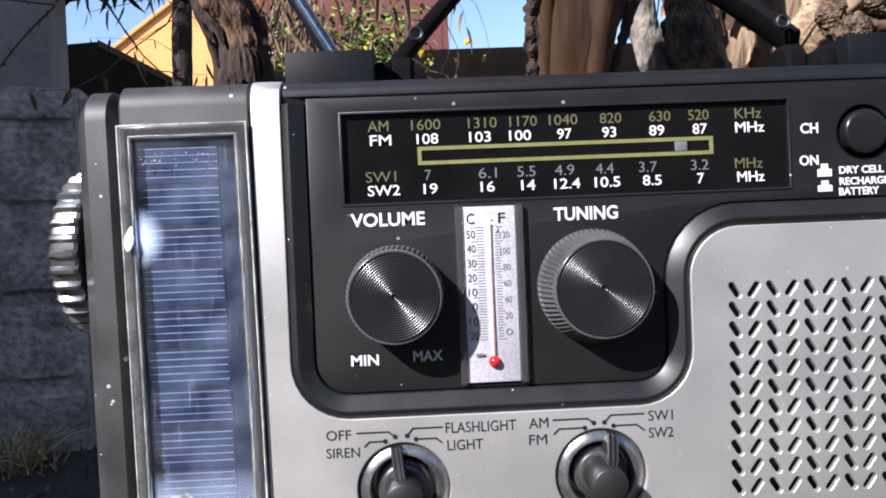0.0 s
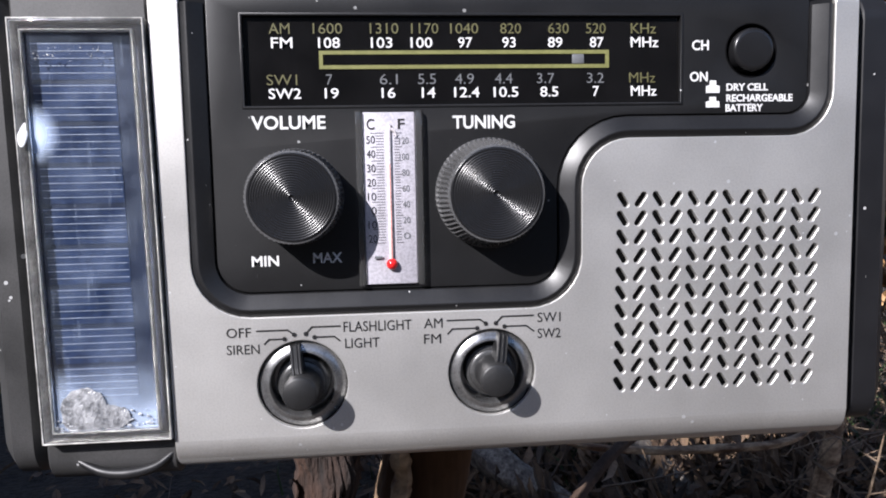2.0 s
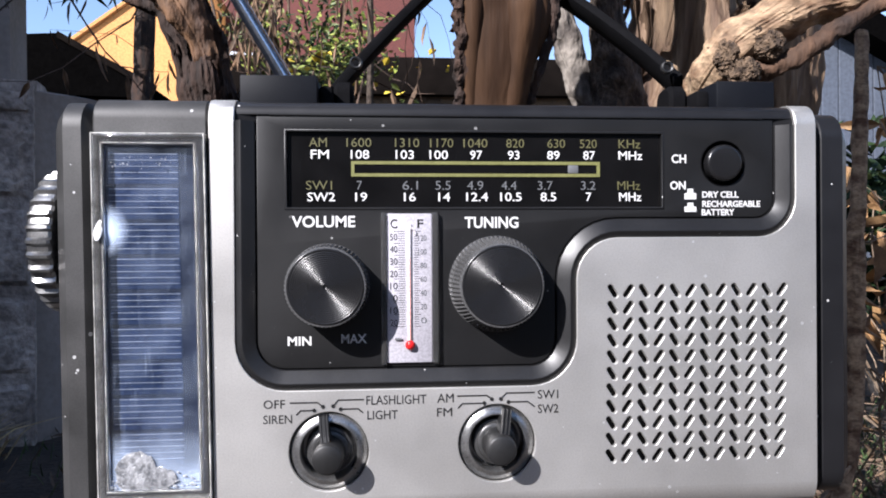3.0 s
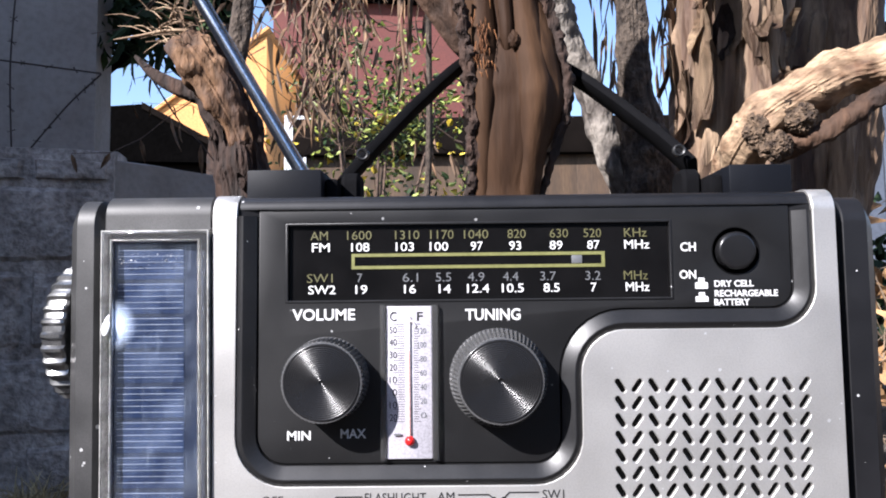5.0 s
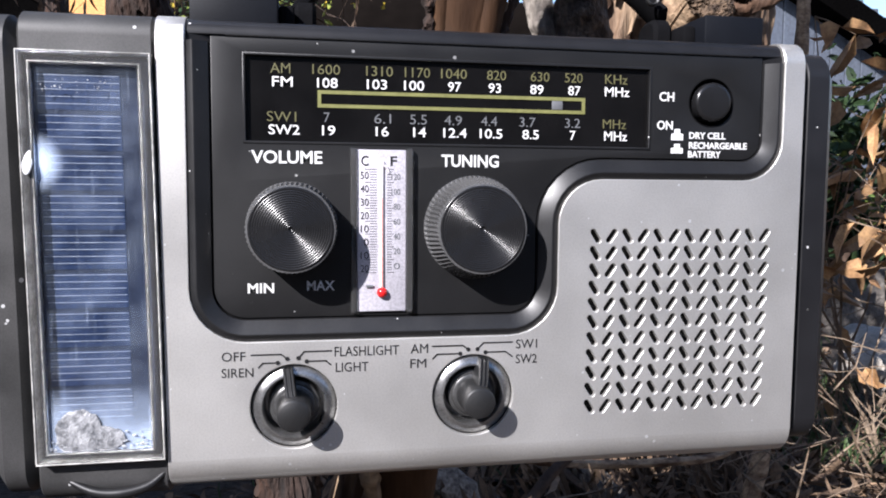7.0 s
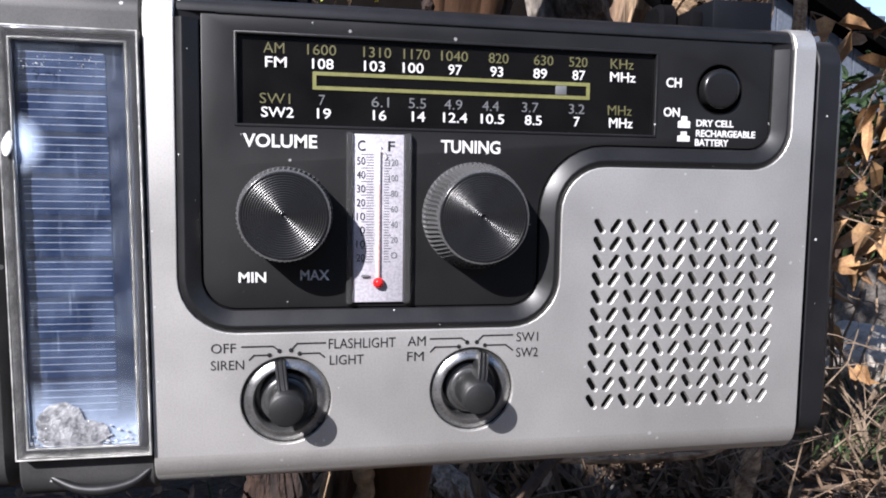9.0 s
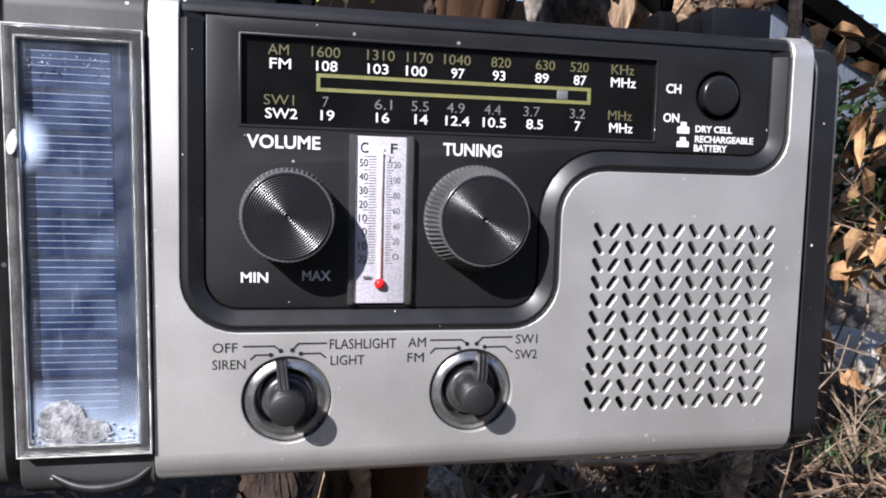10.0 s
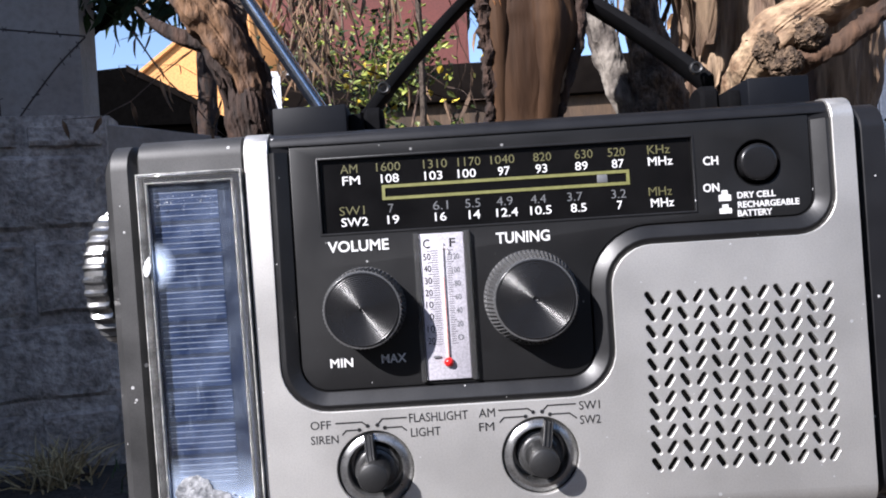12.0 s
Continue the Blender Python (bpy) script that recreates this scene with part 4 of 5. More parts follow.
# ---- concrete walls at the side ----
def wall_run(name, a, b, thick, z0, z1, mat, label, wear=0.006):
    """A wall from a to b in plan, with worn edges and a slightly uneven face."""
    a, b = Vector((*a, 0)), Vector((*b, 0))
    way = (b - a).normalized()
    back = Vector((-way.y, way.x, 0)) * thick
    nx, nz = max(2, int((b - a).length / 0.06)), max(2, int((z1 - z0) / 0.06))
    bm = bmesh.new()
    grid = {}
    outline = [(0, 0.0, k / nz) for k in range(nz + 1)] + [(0, 0.25, 1.0), (0, 0.75, 1.0)] + [(0, 1.0, 1 - k / nz) for k in range(nz + 1)]
    rows = []
    for i in range(nx + 1):
        row = []
        for _, s, h in outline:
            p = a + way * (b - a).length * i / nx + back * s + Vector((0, 0, z0 + (z1 - z0) * h))
            d = wear * (noise.noise(p * 5) + 0.6 * noise.noise(p * 14))
            p += back.normalized() * d + Vector((0, 0, d if h > 0.9 else 0))
            if h > 0.999 and s in (0.0, 1.0):
                p.z -= 0.012
            row.append(bm.verts.new(p))
        rows.append(row)
    for r0, r1 in zip(rows, rows[1:]):
        for k in range(len(outline) - 1):
            bm.faces.new((r0[k], r1[k], r1[k + 1], r0[k + 1]))
    bm.faces.new(rows[0])
    bm.faces.new(rows[-1][::-1])
    bmesh.ops.recalc_face_normals(bm, faces=bm.faces)
    return tagged(part(name, bm, mat), label, "wall", kind="structure")


wall_run("wall_west", (-2.20, 1.60), (-0.85, 1.93), 0.22, 0.10, 1.232, CONCRETE, "stained rough grey concrete garden wall")
wall_run("wall_return", (-0.86, 1.95), (-0.64, 2.26), 0.20, 0.10, 1.212, PLASTER, "low grey rendered wall end", 0.004)
wall_run("wall_pillar", (-2.20, 1.68), (-0.931, 1.986), 0.20, 1.20, 2.60, PLASTER, "smooth grey rendered upper wall", 0.002)
# two unseen walls, added to keep sun off the wall and ground
wall_run("wall_side", (-2.10, -0.20), (-2.10, 1.60), 0.20, 0.10, 2.95, PLASTER, "unseen plain wall added to shade the garden", 0.003)
wall_run("wall_gate", (-2.10, -1.64), (-2.10, -0.20), 0.20, 0.10, 2.85, PLASTER, "unseen plain wall added to shade the garden", 0.003)
# unseen walls added so that glossy parts reflect less sky
wall_run("wall_south", (6.0, -4.6), (-6.0, -4.6), 0.25, 0.10, 3.0, PLASTER, "unseen plain wall added to close the garden for reflections", 0.004)
wall_run("wall_east", (6.2, 4.4), (6.2, -4.6), 0.25, 0.10, 2.2, PLASTER, "unseen plain wall added to close the garden for reflections", 0.004)
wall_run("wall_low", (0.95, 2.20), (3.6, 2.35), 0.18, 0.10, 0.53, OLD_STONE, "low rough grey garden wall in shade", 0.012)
RUN = Vector((1.35, 0.33, 0)).normalized()
west = bpy.data.objects["wall_west"]
OUT = Vector((RUN.y, -RUN.x, 0))
for row in range(5):
    z0 = 0.245 + row * 0.2225
    for col in range(4):
        s0 = 0.003 + col * 0.40 - (0.0 if row % 2 else 0.2)
        s1 = min(s0 + 0.394, 1.38)
        s0 = max(s0, 0.003)
        z1 = min(z0 + 0.2165, 1.195)
        bm = bmesh.new()
        nx, nz = 14, 9
        grid = [[None] * (nz + 1) for _ in range(nx + 1)]
        for i in range(nx + 1):
            for j in range(nz + 1):
                u, v = i / nx, j / nz
                rim = min(min(u, 1 - u) * nx, min(v, 1 - v) * nz)
                p = Vector((-0.85, 1.93, 0)) - RUN * (s0 + (s1 - s0) * u) + Vector((0, 0, z0 + (z1 - z0) * v))
                p += RUN * 0.004 * noise.noise(p * 22) + Vector((0, 0, 0.004 * noise.noise(p * 19)))
                d = -0.012 if rim == 0 else (0.011 if rim == 1 else 0.014) + 0.006 * noise.noise(p * 13) + 0.005 * noise.noise(p * 34)
                grid[i][j] = bm.verts.new(p + OUT * d)
        for i in range(nx):
            for j in range(nz):
                bm.faces.new((grid[i][j], grid[i][j + 1], grid[i + 1][j + 1], grid[i + 1][j]))
        bmesh.ops.recalc_face_normals(bm, faces=bm.faces)
        if sum(f.normal.dot(OUT) for f in bm.faces) < 0:
            bmesh.ops.reverse_faces(bm, faces=bm.faces)
        part("block", bm, CONCRETE, west)


def wire(points):
    bm = tube(points, [0.0022] * len(points), 6, steps=10)
    pts = [Vector(p) for p in points]
    for a, b in zip(pts, pts[1:]):
        for k in range(1, 4):
            p = a.lerp(b, k / 4)
            for _ in range(2):
                d = Vector((random.uniform(-1, 1), random.uniform(-0.3, 0.3), random.uniform(-1, 1))).normalized() * 0.011
                tube([p - d, p + d], [0.0014, 0.0010], 4, steps=1, bm=bm)
    tagged(part("barbed_wire", bm, RUST), "rusty barbed wire strung in front of the wall", "wire", group="wires on the wall")


def on_wall(s, z):
    p = Vector((-0.880, 1.968, z)) - RUN * s
    return tuple(p + Vector((0, -0.012, 0)))


wire([on_wall(0.50, 1.485), on_wall(0.28, 1.462), on_wall(0.02, 1.440)])
wire([on_wall(0.235, 1.70), on_wall(0.245, 1.45), on_wall(0.235, 1.212)])
wire([on_wall(0.02, 1.438), on_wall(0.10, 1.350), on_wall(0.20, 1.212)])


# ---- trees ----
def stem(name, tree, points, radii, mat, label="", sides=22, rough=0.10, freq=45.0, seed=0.0, ridges=5, steps=10, groove=0.0):
    return part(name, tube(points, radii, sides, rough, freq, steps, seed=seed, ridges=ridges, groove=groove), mat, tree, label)


def flakes(tree, points, radii, count, length, mat, seed, label="curling strips of peeling bark", facing=-1.0):
    """Thin curling strips of bark that stand off a stem."""
    rnd = random.Random(seed)
    bm = bmesh.new()
    pts = [Vector(p) for p in points]
    for _ in range(count):
        i = rnd.randrange(len(pts) - 1)
        t = rnd.random()
        p, r = pts[i].lerp(pts[i + 1], t), radii[i] + (radii[i + 1] - radii[i]) * t
        way = (pts[i + 1] - pts[i]).normalized()
        a = rnd.uniform(0, 2 * math.pi)
        out = Vector((math.cos(a), math.sin(a) * 1.0 + facing * 0.4, 0.0))
        out = (out - way * out.dot(way)).normalized()
        tan = way.cross(out)
        L, W = length * rnd.uniform(0.4, 1.2), r * rnd.uniform(0.2, 0.55)
        lift = rnd.uniform(0.06, 0.25) * r
        n = 6
        rows = []
        for k in range(n + 1):
            s = k / n
            c = p + way * (s - 0.5) * L + out * (r * 1.0 + lift * (2 * s - 1) ** 2 + 0.02 * r)
            c += tan * W * 0.5 * noise.noise(c * 60)
            ww = W * (1 - 0.7 * abs(2 * s - 1) ** 2)
            rows.append([bm.verts.new(c + tan * ww * q / 2 + out * abs(q) * (lift * 0.5 if q > 0 else 0.0)) for q in (-1, 0, 1)])
        for r0, r1 in zip(rows, rows[1:]):
            for q in (0, 1):
                bm.faces.new((r0[q], r0[q + 1], r1[q + 1], r1[q]))
    bmesh.ops.solidify(bm, geom=bm.faces[:], thickness=0.0006)
    ob = part("peeling_bark", bm, mat, tree, label)
    ob["kind"] = "stuff"
    return ob


# the stem that carries the radio
tree = thing("tree", (0.045, 0.40, 0.28), "multi-stemmed tree with peeling brown bark", "tree", "trees behind the radio")
line = [(0.060, 0.40, 0.25), (0.046, 0.318, 0.55), (0.049, 0.306, 0.66), (0.062, 0.272, 0.78), (0.0680, 0.264, 0.845), (0.0740, 0.266, 0.882), (0.071, 0.270, 0.912), (0.066, 0.272, 0.945), (0.105, 0.255, 1.02), (0.19, 0.21, 1.2)]
rad = [0.030, 0.019, 0.017, 0.0140, 0.0112, 0.0182, 0.0165, 0.0150, 0.0120, 0.0110]
stem("trunk", tree, line, rad, BARK_SMOOTH, "smooth peeled brown trunk", sides=84, rough=0.10, freq=42, seed=3, ridges=3, steps=16, groove=0.035)
stem("branch_stub", tree, [(0.068, 0.285, 0.900), (0.069, 0.300, 0.905), (0.070, 0.318, 0.914)], [0.008, 0.006, 0.005], BARK, "short stub under the strap", ridges=3)
stem("branch", tree, [(0.066, 0.280, 0.905), (0.046, 0.278, 0.926), (0.034, 0.272, 0.955), (0.045, 0.24, 1.05)], [0.010, 0.009, 0.008, 0.006], BARK)
flakes(tree, line[3:7], rad[3:7], 7, 0.016, BARK, 5)
for x, y, z, r in ((0.0715, 0.2500, 0.9010, 0.0022),):
    bm = bmesh.new()
    bmesh.ops.create_icosphere(bm, subdivisions=4, radius=1)
    for v in bm.verts:
        v.co = Vector((x, y, z)) + Vector((v.co.x, v.co.y * 0.7, v.co.z * 1.5)) * r * (1 + 0.25 * noise.noise(v.co * 2.3) + 0.12 * noise.noise(v.co * 7))
    part("knot", bm, BARK_SMOOTH, tree, "healed knot on the trunk")
strip = [(0.0545, 0.260, 0.835), (0.0550, 0.254, 0.86), (0.0540, 0.251, 0.89), (0.051, 0.252, 0.92)]
stem("bark_ridge", tree, strip, [0.0016, 0.0022, 0.0024, 0.0022], BARK_DARK, "scaly ridge of old bark", sides=18, rough=1.0, freq=330, ridges=0, steps=26)
stem("bark_ridge", tree, [(0.0790, 0.262, 0.832), (0.0850, 0.260, 0.852), (0.0925, 0.258, 0.878), (0.0905, 0.259, 0.900), (0.0835, 0.258, 0.925)], [0.0012, 0.0016, 0.0022, 0.0024, 0.0020], BARK_DARK, "dark curled bark edge", sides=18, rough=0.8, freq=260, ridges=0, steps=22)
# long folds of bare wood on the front of the trunk, with a crease between
for points, radii in (([(0.0595, 0.262, 0.826), (0.0600, 0.2570, 0.855), (0.0605, 0.2535, 0.880), (0.0605, 0.2560, 0.905), (0.0600, 0.2600, 0.935)], [0.0030, 0.0040, 0.0046, 0.0046, 0.0042]),
                      ([(0.0745, 0.262, 0.826), (0.0770, 0.2580, 0.852), (0.0800, 0.2540, 0.880), (0.0775, 0.2560, 0.902), (0.0745, 0.2600, 0.935)], [0.0040, 0.0056, 0.0074, 0.0062, 0.0044]),
                      ([(0.0690, 0.2585, 0.890), (0.0690, 0.2535, 0.903), (0.0680, 0.2550, 0.920), (0.0670, 0.2590, 0.940)], [0.0010, 0.0030, 0.0034, 0.0034])):
    stem("wood_fold", tree, points, radii, BARK_SMOOTH, "long fold of bare brown wood", sides=30, rough=0.10, freq=60, seed=points[0][0] * 90, ridges=2, steps=14, groove=0.05)
bm = bmesh.new()
for k in range(60):
    p = Vector((random.gauss(0.0590, 0.0022), 0.2494 + random.uniform(0, 0.0016), random.gauss(0.899, 0.006)))
    d = Vector((random.gauss(0, 0.25), random.uniform(-0.5, 0.1), random.choice((-1, 1)))).normalized() * random.uniform(0.002, 0.0055)
    tube([p, p + d * 0.5 - Vector((0, 0.0005, 0)), p + d], [0.00022, 0.00018, 0.00008], 4, steps=2, bm=bm)
part("torn_fibres", bm, BARK_ORANGE, tree, "torn orange-brown bark fibres")["kind"] = "stuff"
stem("bark_strip", tree, [(0.036, 0.292, 0.685), (0.037, 0.290, 0.662), (0.034, 0.290, 0.640), (0.040, 0.292, 0.61)], [0.003, 0.0042, 0.005, 0.004], BARK_PALE, "pale hanging bark strip", sides=10, rough=0.5, freq=150, ridges=0)

# big peeling stems to the side
tree3 = thing("tree", (0.26, 0.52, 0.28), "thick tree trunk with long peeling bark and a pale knotty branch", "tree", "trees behind the radio")
line3 = [(0.04, 0.50, 0.25), (0.046, 0.47, 0.57), (0.105, 0.462, 0.69), (0.200, 0.478, 0.81), (0.234, 0.484, 0.90), (0.246, 0.486, 1.00), (0.262, 0.50, 1.18)]
rad3 = [0.026, 0.021, 0.026, 0.038, 0.036, 0.034, 0.032]
stem("trunk", tree3, line3, rad3, BARK_STREAK, "tan trunk with streaked peeling bark", sides=110, rough=0.12, freq=26, seed=11, ridges=5, steps=18, groove=0.26)
flakes(tree3, line3[3:], rad3[3:], 55, 0.085, BARK_STREAK, 12)
flakes(tree3, line3[3:], rad3[3:], 7, 0.06, BARK_DARK, 14)
flakes(tree3, line3[3:], rad3[3:], 16, 0.05, BARK_PALE, 13)
stem("trunk", tree3, [(0.045, 0.58, 0.25), (0.05, 0.56, 0.56), (0.18, 0.57, 0.70), (0.345, 0.608, 0.85), (0.374, 0.605, 1.0), (0.41, 0.62, 1.2)], [0.022, 0.020, 0.026, 0.036, 0.036, 0.034], BARK_STREAK, "second tan trunk with fissured bark", sides=90, rough=0.12, freq=26, seed=17, ridges=5, steps=16, groove=0.26)
stem("branch", tree3, [(0.185, 0.345, 0.858), (0.188, 0.312, 0.880), (0.205, 0.306, 0.893), (0.224, 0.305, 0.903), (0.246, 0.302, 0.909), (0.31, 0.29, 0.941)], [0.010, 0.0100, 0.0095, 0.0100, 0.0110, 0.0105], BARK_PALE, "pale sunlit knotty branch", sides=70, rough=0.24, freq=90, seed=21, ridges=2, steps=20, groove=0.14)
stem("branch", tree3, [(0.196, 0.312, 0.872), (0.212, 0.300, 0.874), (0.230, 0.296, 0.886), (0.256, 0.290, 0.902)], [0.007, 0.0045, 0.0042, 0.0036], BARK, "thin twisted branch under the knot", sides=16, rough=0.4, freq=150, seed=23, ridges=2, steps=14)
bm = bmesh.new()
bmesh.ops.create_icosphere(bm, subdivisions=5, radius=1)
for v in bm.verts:
    k = 1 + 0.28 * noise.noise(v.co * 2.2) + 0.20 * abs(noise.noise(v.co * 5.5)) + 0.12 * noise.noise(v.co * 13)
    v.co = Vector((0.189, 0.309, 0.879)) + Vector((v.co.x * 0.0088, v.co.y * 0.0090, v.co.z * 0.0105)) * k
part("knot", bm, BURR, tree3, "rough woody knot")
for x, y, z, r, seed in ((0.198, 0.304, 0.887, 0.0060, 1), (0.203, 0.300, 0.881, 0.0060, 2), (0.193, 0.302, 0.869, 0.0062, 3), (0.214, 0.303, 0.896, 0.0070, 4)):
    bm = bmesh.new()
    bmesh.ops.create_icosphere(bm, subdivisions=5, radius=1)
    for v in bm.verts:
        q = v.co * 1.0 + Vector((seed * 7.0, 0, 0))
        k = 1 + 0.25 * noise.noise(q * 2) + 0.30 * (0.5 - abs(noise.noise(q * 4.5))) + 0.16 * (0.5 - abs(noise.noise(q * 11)))
        v.co = Vector((x, y, z)) + v.co * r * k
    part("knot", bm, BURR if seed != 4 else BARK_PALE, tree3, "gnarled burr on the branch")
stem("trunk", tree3, [(0.045, 0.44, 0.30), (0.052, 0.43, 0.58), (0.140, 0.40, 0.76), (0.157, 0.374, 0.85), (0.148, 0.366, 0.91), (0.1455, 0.364, 0.957), (0.146, 0.37, 1.15)], [0.014, 0.013, 0.017, 0.0160, 0.0084, 0.0078, 0.0078], BARK_MOTTLED, "slim rough dark stem", sides=60, rough=0.16, freq=120, seed=41, ridges=3, steps=24, groove=0.16)
stem("branch", tree3, [(0.150, 0.385, 0.850), (0.135, 0.382, 0.886), (0.125, 0.383, 0.921), (0.108, 0.385, 0.955), (0.098, 0.39, 1.02), (0.09, 0.42, 1.2)], [0.0095, 0.0080, 0.0080, 0.0140, 0.017, 0.015], BARK_GREY, "pale grey lichened branch", sides=60, rough=0.14, freq=150, seed=43, ridges=2, steps=24, groove=0.10)

stem("trunk", tree3, [(0.50, 0.78, 0.29), (0.572, 0.80, 0.55), (0.580, 0.80, 0.70), (0.578, 0.80, 0.78), (0.585, 0.80, 0.86), (0.61, 0.83, 1.05)], [0.012, 0.009, 0.010, 0.0115, 0.008, 0.007], BARK_PALE, "slim pale peeled stem", sides=40, rough=0.20, freq=60, seed=47, ridges=3, steps=14, groove=0.16)

# unseen crown added overhead to dapple the ground and the stems, with sun gaps
crown = Sheaf()
for k in range(2600):
    x, y, z = random.uniform(-0.50, 0.75), random.uniform(-0.45, 1.9), random.uniform(1.95, 2.25)
    if noise.noise(Vector((x * 3.2, y * 3.2, 9))) < -0.10 or (-0.42 < x < -0.16 and -0.66 < y < -0.28):
        continue
    crown.leaf((x, y, z), (random.uniform(-1, 1), random.uniform(-1, 1), random.uniform(-0.8, 0.2)), random.uniform(0.07, 0.16), random.uniform(0.03, 0.06), 0.2)
for k in range(3900):
    x, y, z = random.uniform(-0.52, 1.6), random.uniform(-1.35, 1.9), random.uniform(1.98, 2.22)
    if y > -0.72 and x < 0.6 or (-0.95 < x < -0.68 and -1.32 < y < -1.05) or (-0.42 < x < -0.16 and -0.66 < y < -0.28):
        continue
    crown.leaf((x, y, z), (random.uniform(-1, 1), random.uniform(-1, 1), random.uniform(-0.8, 0.2)), random.uniform(0.07, 0.16), random.uniform(0.03, 0.06), 0.2)
crown.made("crown", LEAF_DARK, tree3, "unseen leafy crown overhead, added to dapple the ground", kind="stuff")
stem("branch", tree3, [(0.262, 0.50, 1.15), (0.30, 0.52, 1.5), (0.15, 0.45, 1.85), (-0.2, 0.1, 2.05), (-0.5, -0.3, 2.1)], [0.032, 0.028, 0.02, 0.014, 0.008], BARK, "limb rising into the crown")
stem("branch", tree3, [(0.15, 0.45, 1.85), (0.3, 0.9, 2.05), (0.2, 1.6, 2.12)], [0.016, 0.012, 0.006], BARK, "limb rising into the crown")
stem("branch", tree3, [(0.30, 0.52, 1.5), (0.6, 0.7, 1.9), (1.1, 0.9, 2.08), (1.5, 1.3, 2.12)], [0.022, 0.016, 0.011, 0.006], BARK, "limb rising into the crown")
stem("branch", tree3, [(-0.2, 0.1, 2.05), (-0.3, -0.5, 2.1), (-0.4, -1.2, 2.12)], [0.012, 0.009, 0.005], BARK, "limb rising into the crown")

# stems on the other side, with a broken shaggy head
tree4 = thing("tree", (0.0, 0.44, 0.28), "slim tree with shaggy reddish bark and dead hanging foliage", "tree", "trees behind the radio")
line4 = [(0.00, 0.44, 0.25), (-0.004, 0.41, 0.55), (-0.001, 0.405, 0.64), (-0.030, 0.395, 0.76), (-0.062, 0.374, 0.855), (-0.068, 0.372, 0.888), (-0.077, 0.372, 0.918), (-0.090, 0.373, 0.936), (-0.096, 0.375, 0.945)]
rad4 = [0.024, 0.0165, 0.0165, 0.016, 0.0145, 0.0132, 0.0118, 0.0130, 0.009]
stem("trunk", tree4, line4, rad4, BARK_DARK, "shaggy reddish-brown trunk", sides=80, rough=0.20, freq=60, seed=51, ridges=3, steps=24, groove=0.17)
flakes(tree4, line4[4:], rad4[4:], 40, 0.016, BARK_DARK, 52)
flakes(tree4, line4[1:4], rad4[1:4], 16, 0.02, BARK, 53)
stem("broken_head", tree4, [(-0.062, 0.368, 0.858), (-0.066, 0.364, 0.890), (-0.078, 0.362, 0.915), (-0.091, 0.364, 0.934), (-0.098, 0.368, 0.944)], [0.0020, 0.0066, 0.0098, 0.0122, 0.0080], BARK_TAN, "torn tan wood of the broken head", sides=50, rough=0.30, freq=90, seed=55, ridges=4, steps=16, groove=0.22)
stem("branch", tree4, [(-0.078, 0.378, 0.915), (-0.071, 0.384, 0.965), (-0.066, 0.39, 1.06)], [0.0070, 0.0062, 0.0055], BARK_MOTTLED, ridges=4)
stem("branch", tree4, [(-0.080, 0.372, 0.915), (-0.100, 0.374, 0.920), (-0.118, 0.378, 0.930), (-0.132, 0.385, 0.943)], [0.0075, 0.0052, 0.0032, 0.0010], BARK_DARK, "dark limb reaching sideways", ridges=4)
stem("branch", tree4, [(-0.096, 0.370, 0.952), (-0.108, 0.367, 0.951), (-0.122, 0.366, 0.948), (-0.136, 0.366, 0.946)], [0.0011, 0.0009, 0.0007, 0.0004], BARK_PALE, ridges=3)
bm = bmesh.new()
for k in range(60):
    p = Vector((-0.100, 0.370, 0.953)) + Vector((random.gauss(0, 0.011), random.gauss(0, 0.008), random.gauss(0, 0.007)))
    d = Vector((random.uniform(-1, 0.4), random.uniform(-0.6, 0.3), random.uniform(-0.4, 0.6))).normalized() * random.uniform(0.005, 0.022)
    tube([p, p + d * 0.5 + Vector((0, 0, 0.0015)), p + d], [0.00045, 0.00035, 0.00015], 4, steps=2, bm=bm)
part("splintered_wood", bm, BARK_PALE, tree4, "splintered wood fibres")["kind"] = "stuff"

# thin upright stem further back
tree5 = thing("tree", (-0.02, 1.6, 0.28), "thin bare sapling further back", "tree", "trees behind the radio")
stem("trunk", tree5, [(-0.03, 1.62, 0.25), (-0.02, 1.60, 0.8), (0.005, 1.60, 1.2), (0.0, 1.6, 1.9)], [0.010, 0.0078, 0.007, 0.005], BARK_MOTTLED, sides=14)
tree6 = thing("tree", (-1.30, 3.2, 0.28), "slim dark tree trunk near the shed", "tree", "trees behind the radio")
stem("trunk", tree6, [(-1.00, 3.2, 0.25), (-0.98, 3.2, 1.2), (-0.96, 3.2, 1.7), (-0.92, 3.2, 2.6)], [0.048, 0.041, 0.040, 0.036], BARK_DARK, sides=18)

# bare twigs and dead leaves hanging above
twigs = Sheaf()
dead = Sheaf()
for k in range(90):
    y = random.uniform(1.6, 2.8)
    x = random.uniform(-0.40, 0.06) * y
    z = 0.80 + (0.16 + random.uniform(0, 0.32)) * y
    pts = twigs.twig((x, y, z + random.uniform(0, 0.3)), (random.uniform(-1, 1), random.uniform(-0.4, 0.4), random.uniform(-0.9, 0.3)), random.uniform(0.15, 0.5), random.uniform(0.0015, 0.004), 5, 0.5)
    if random.random() < 0.3:
        for p in pts[2:]:
            dead.leaf(p, (random.uniform(-0.4, 0.4), random.uniform(-0.4, 0.4), -1), random.uniform(0.04, 0.09), random.uniform(0.008, 0.016), 0.2)
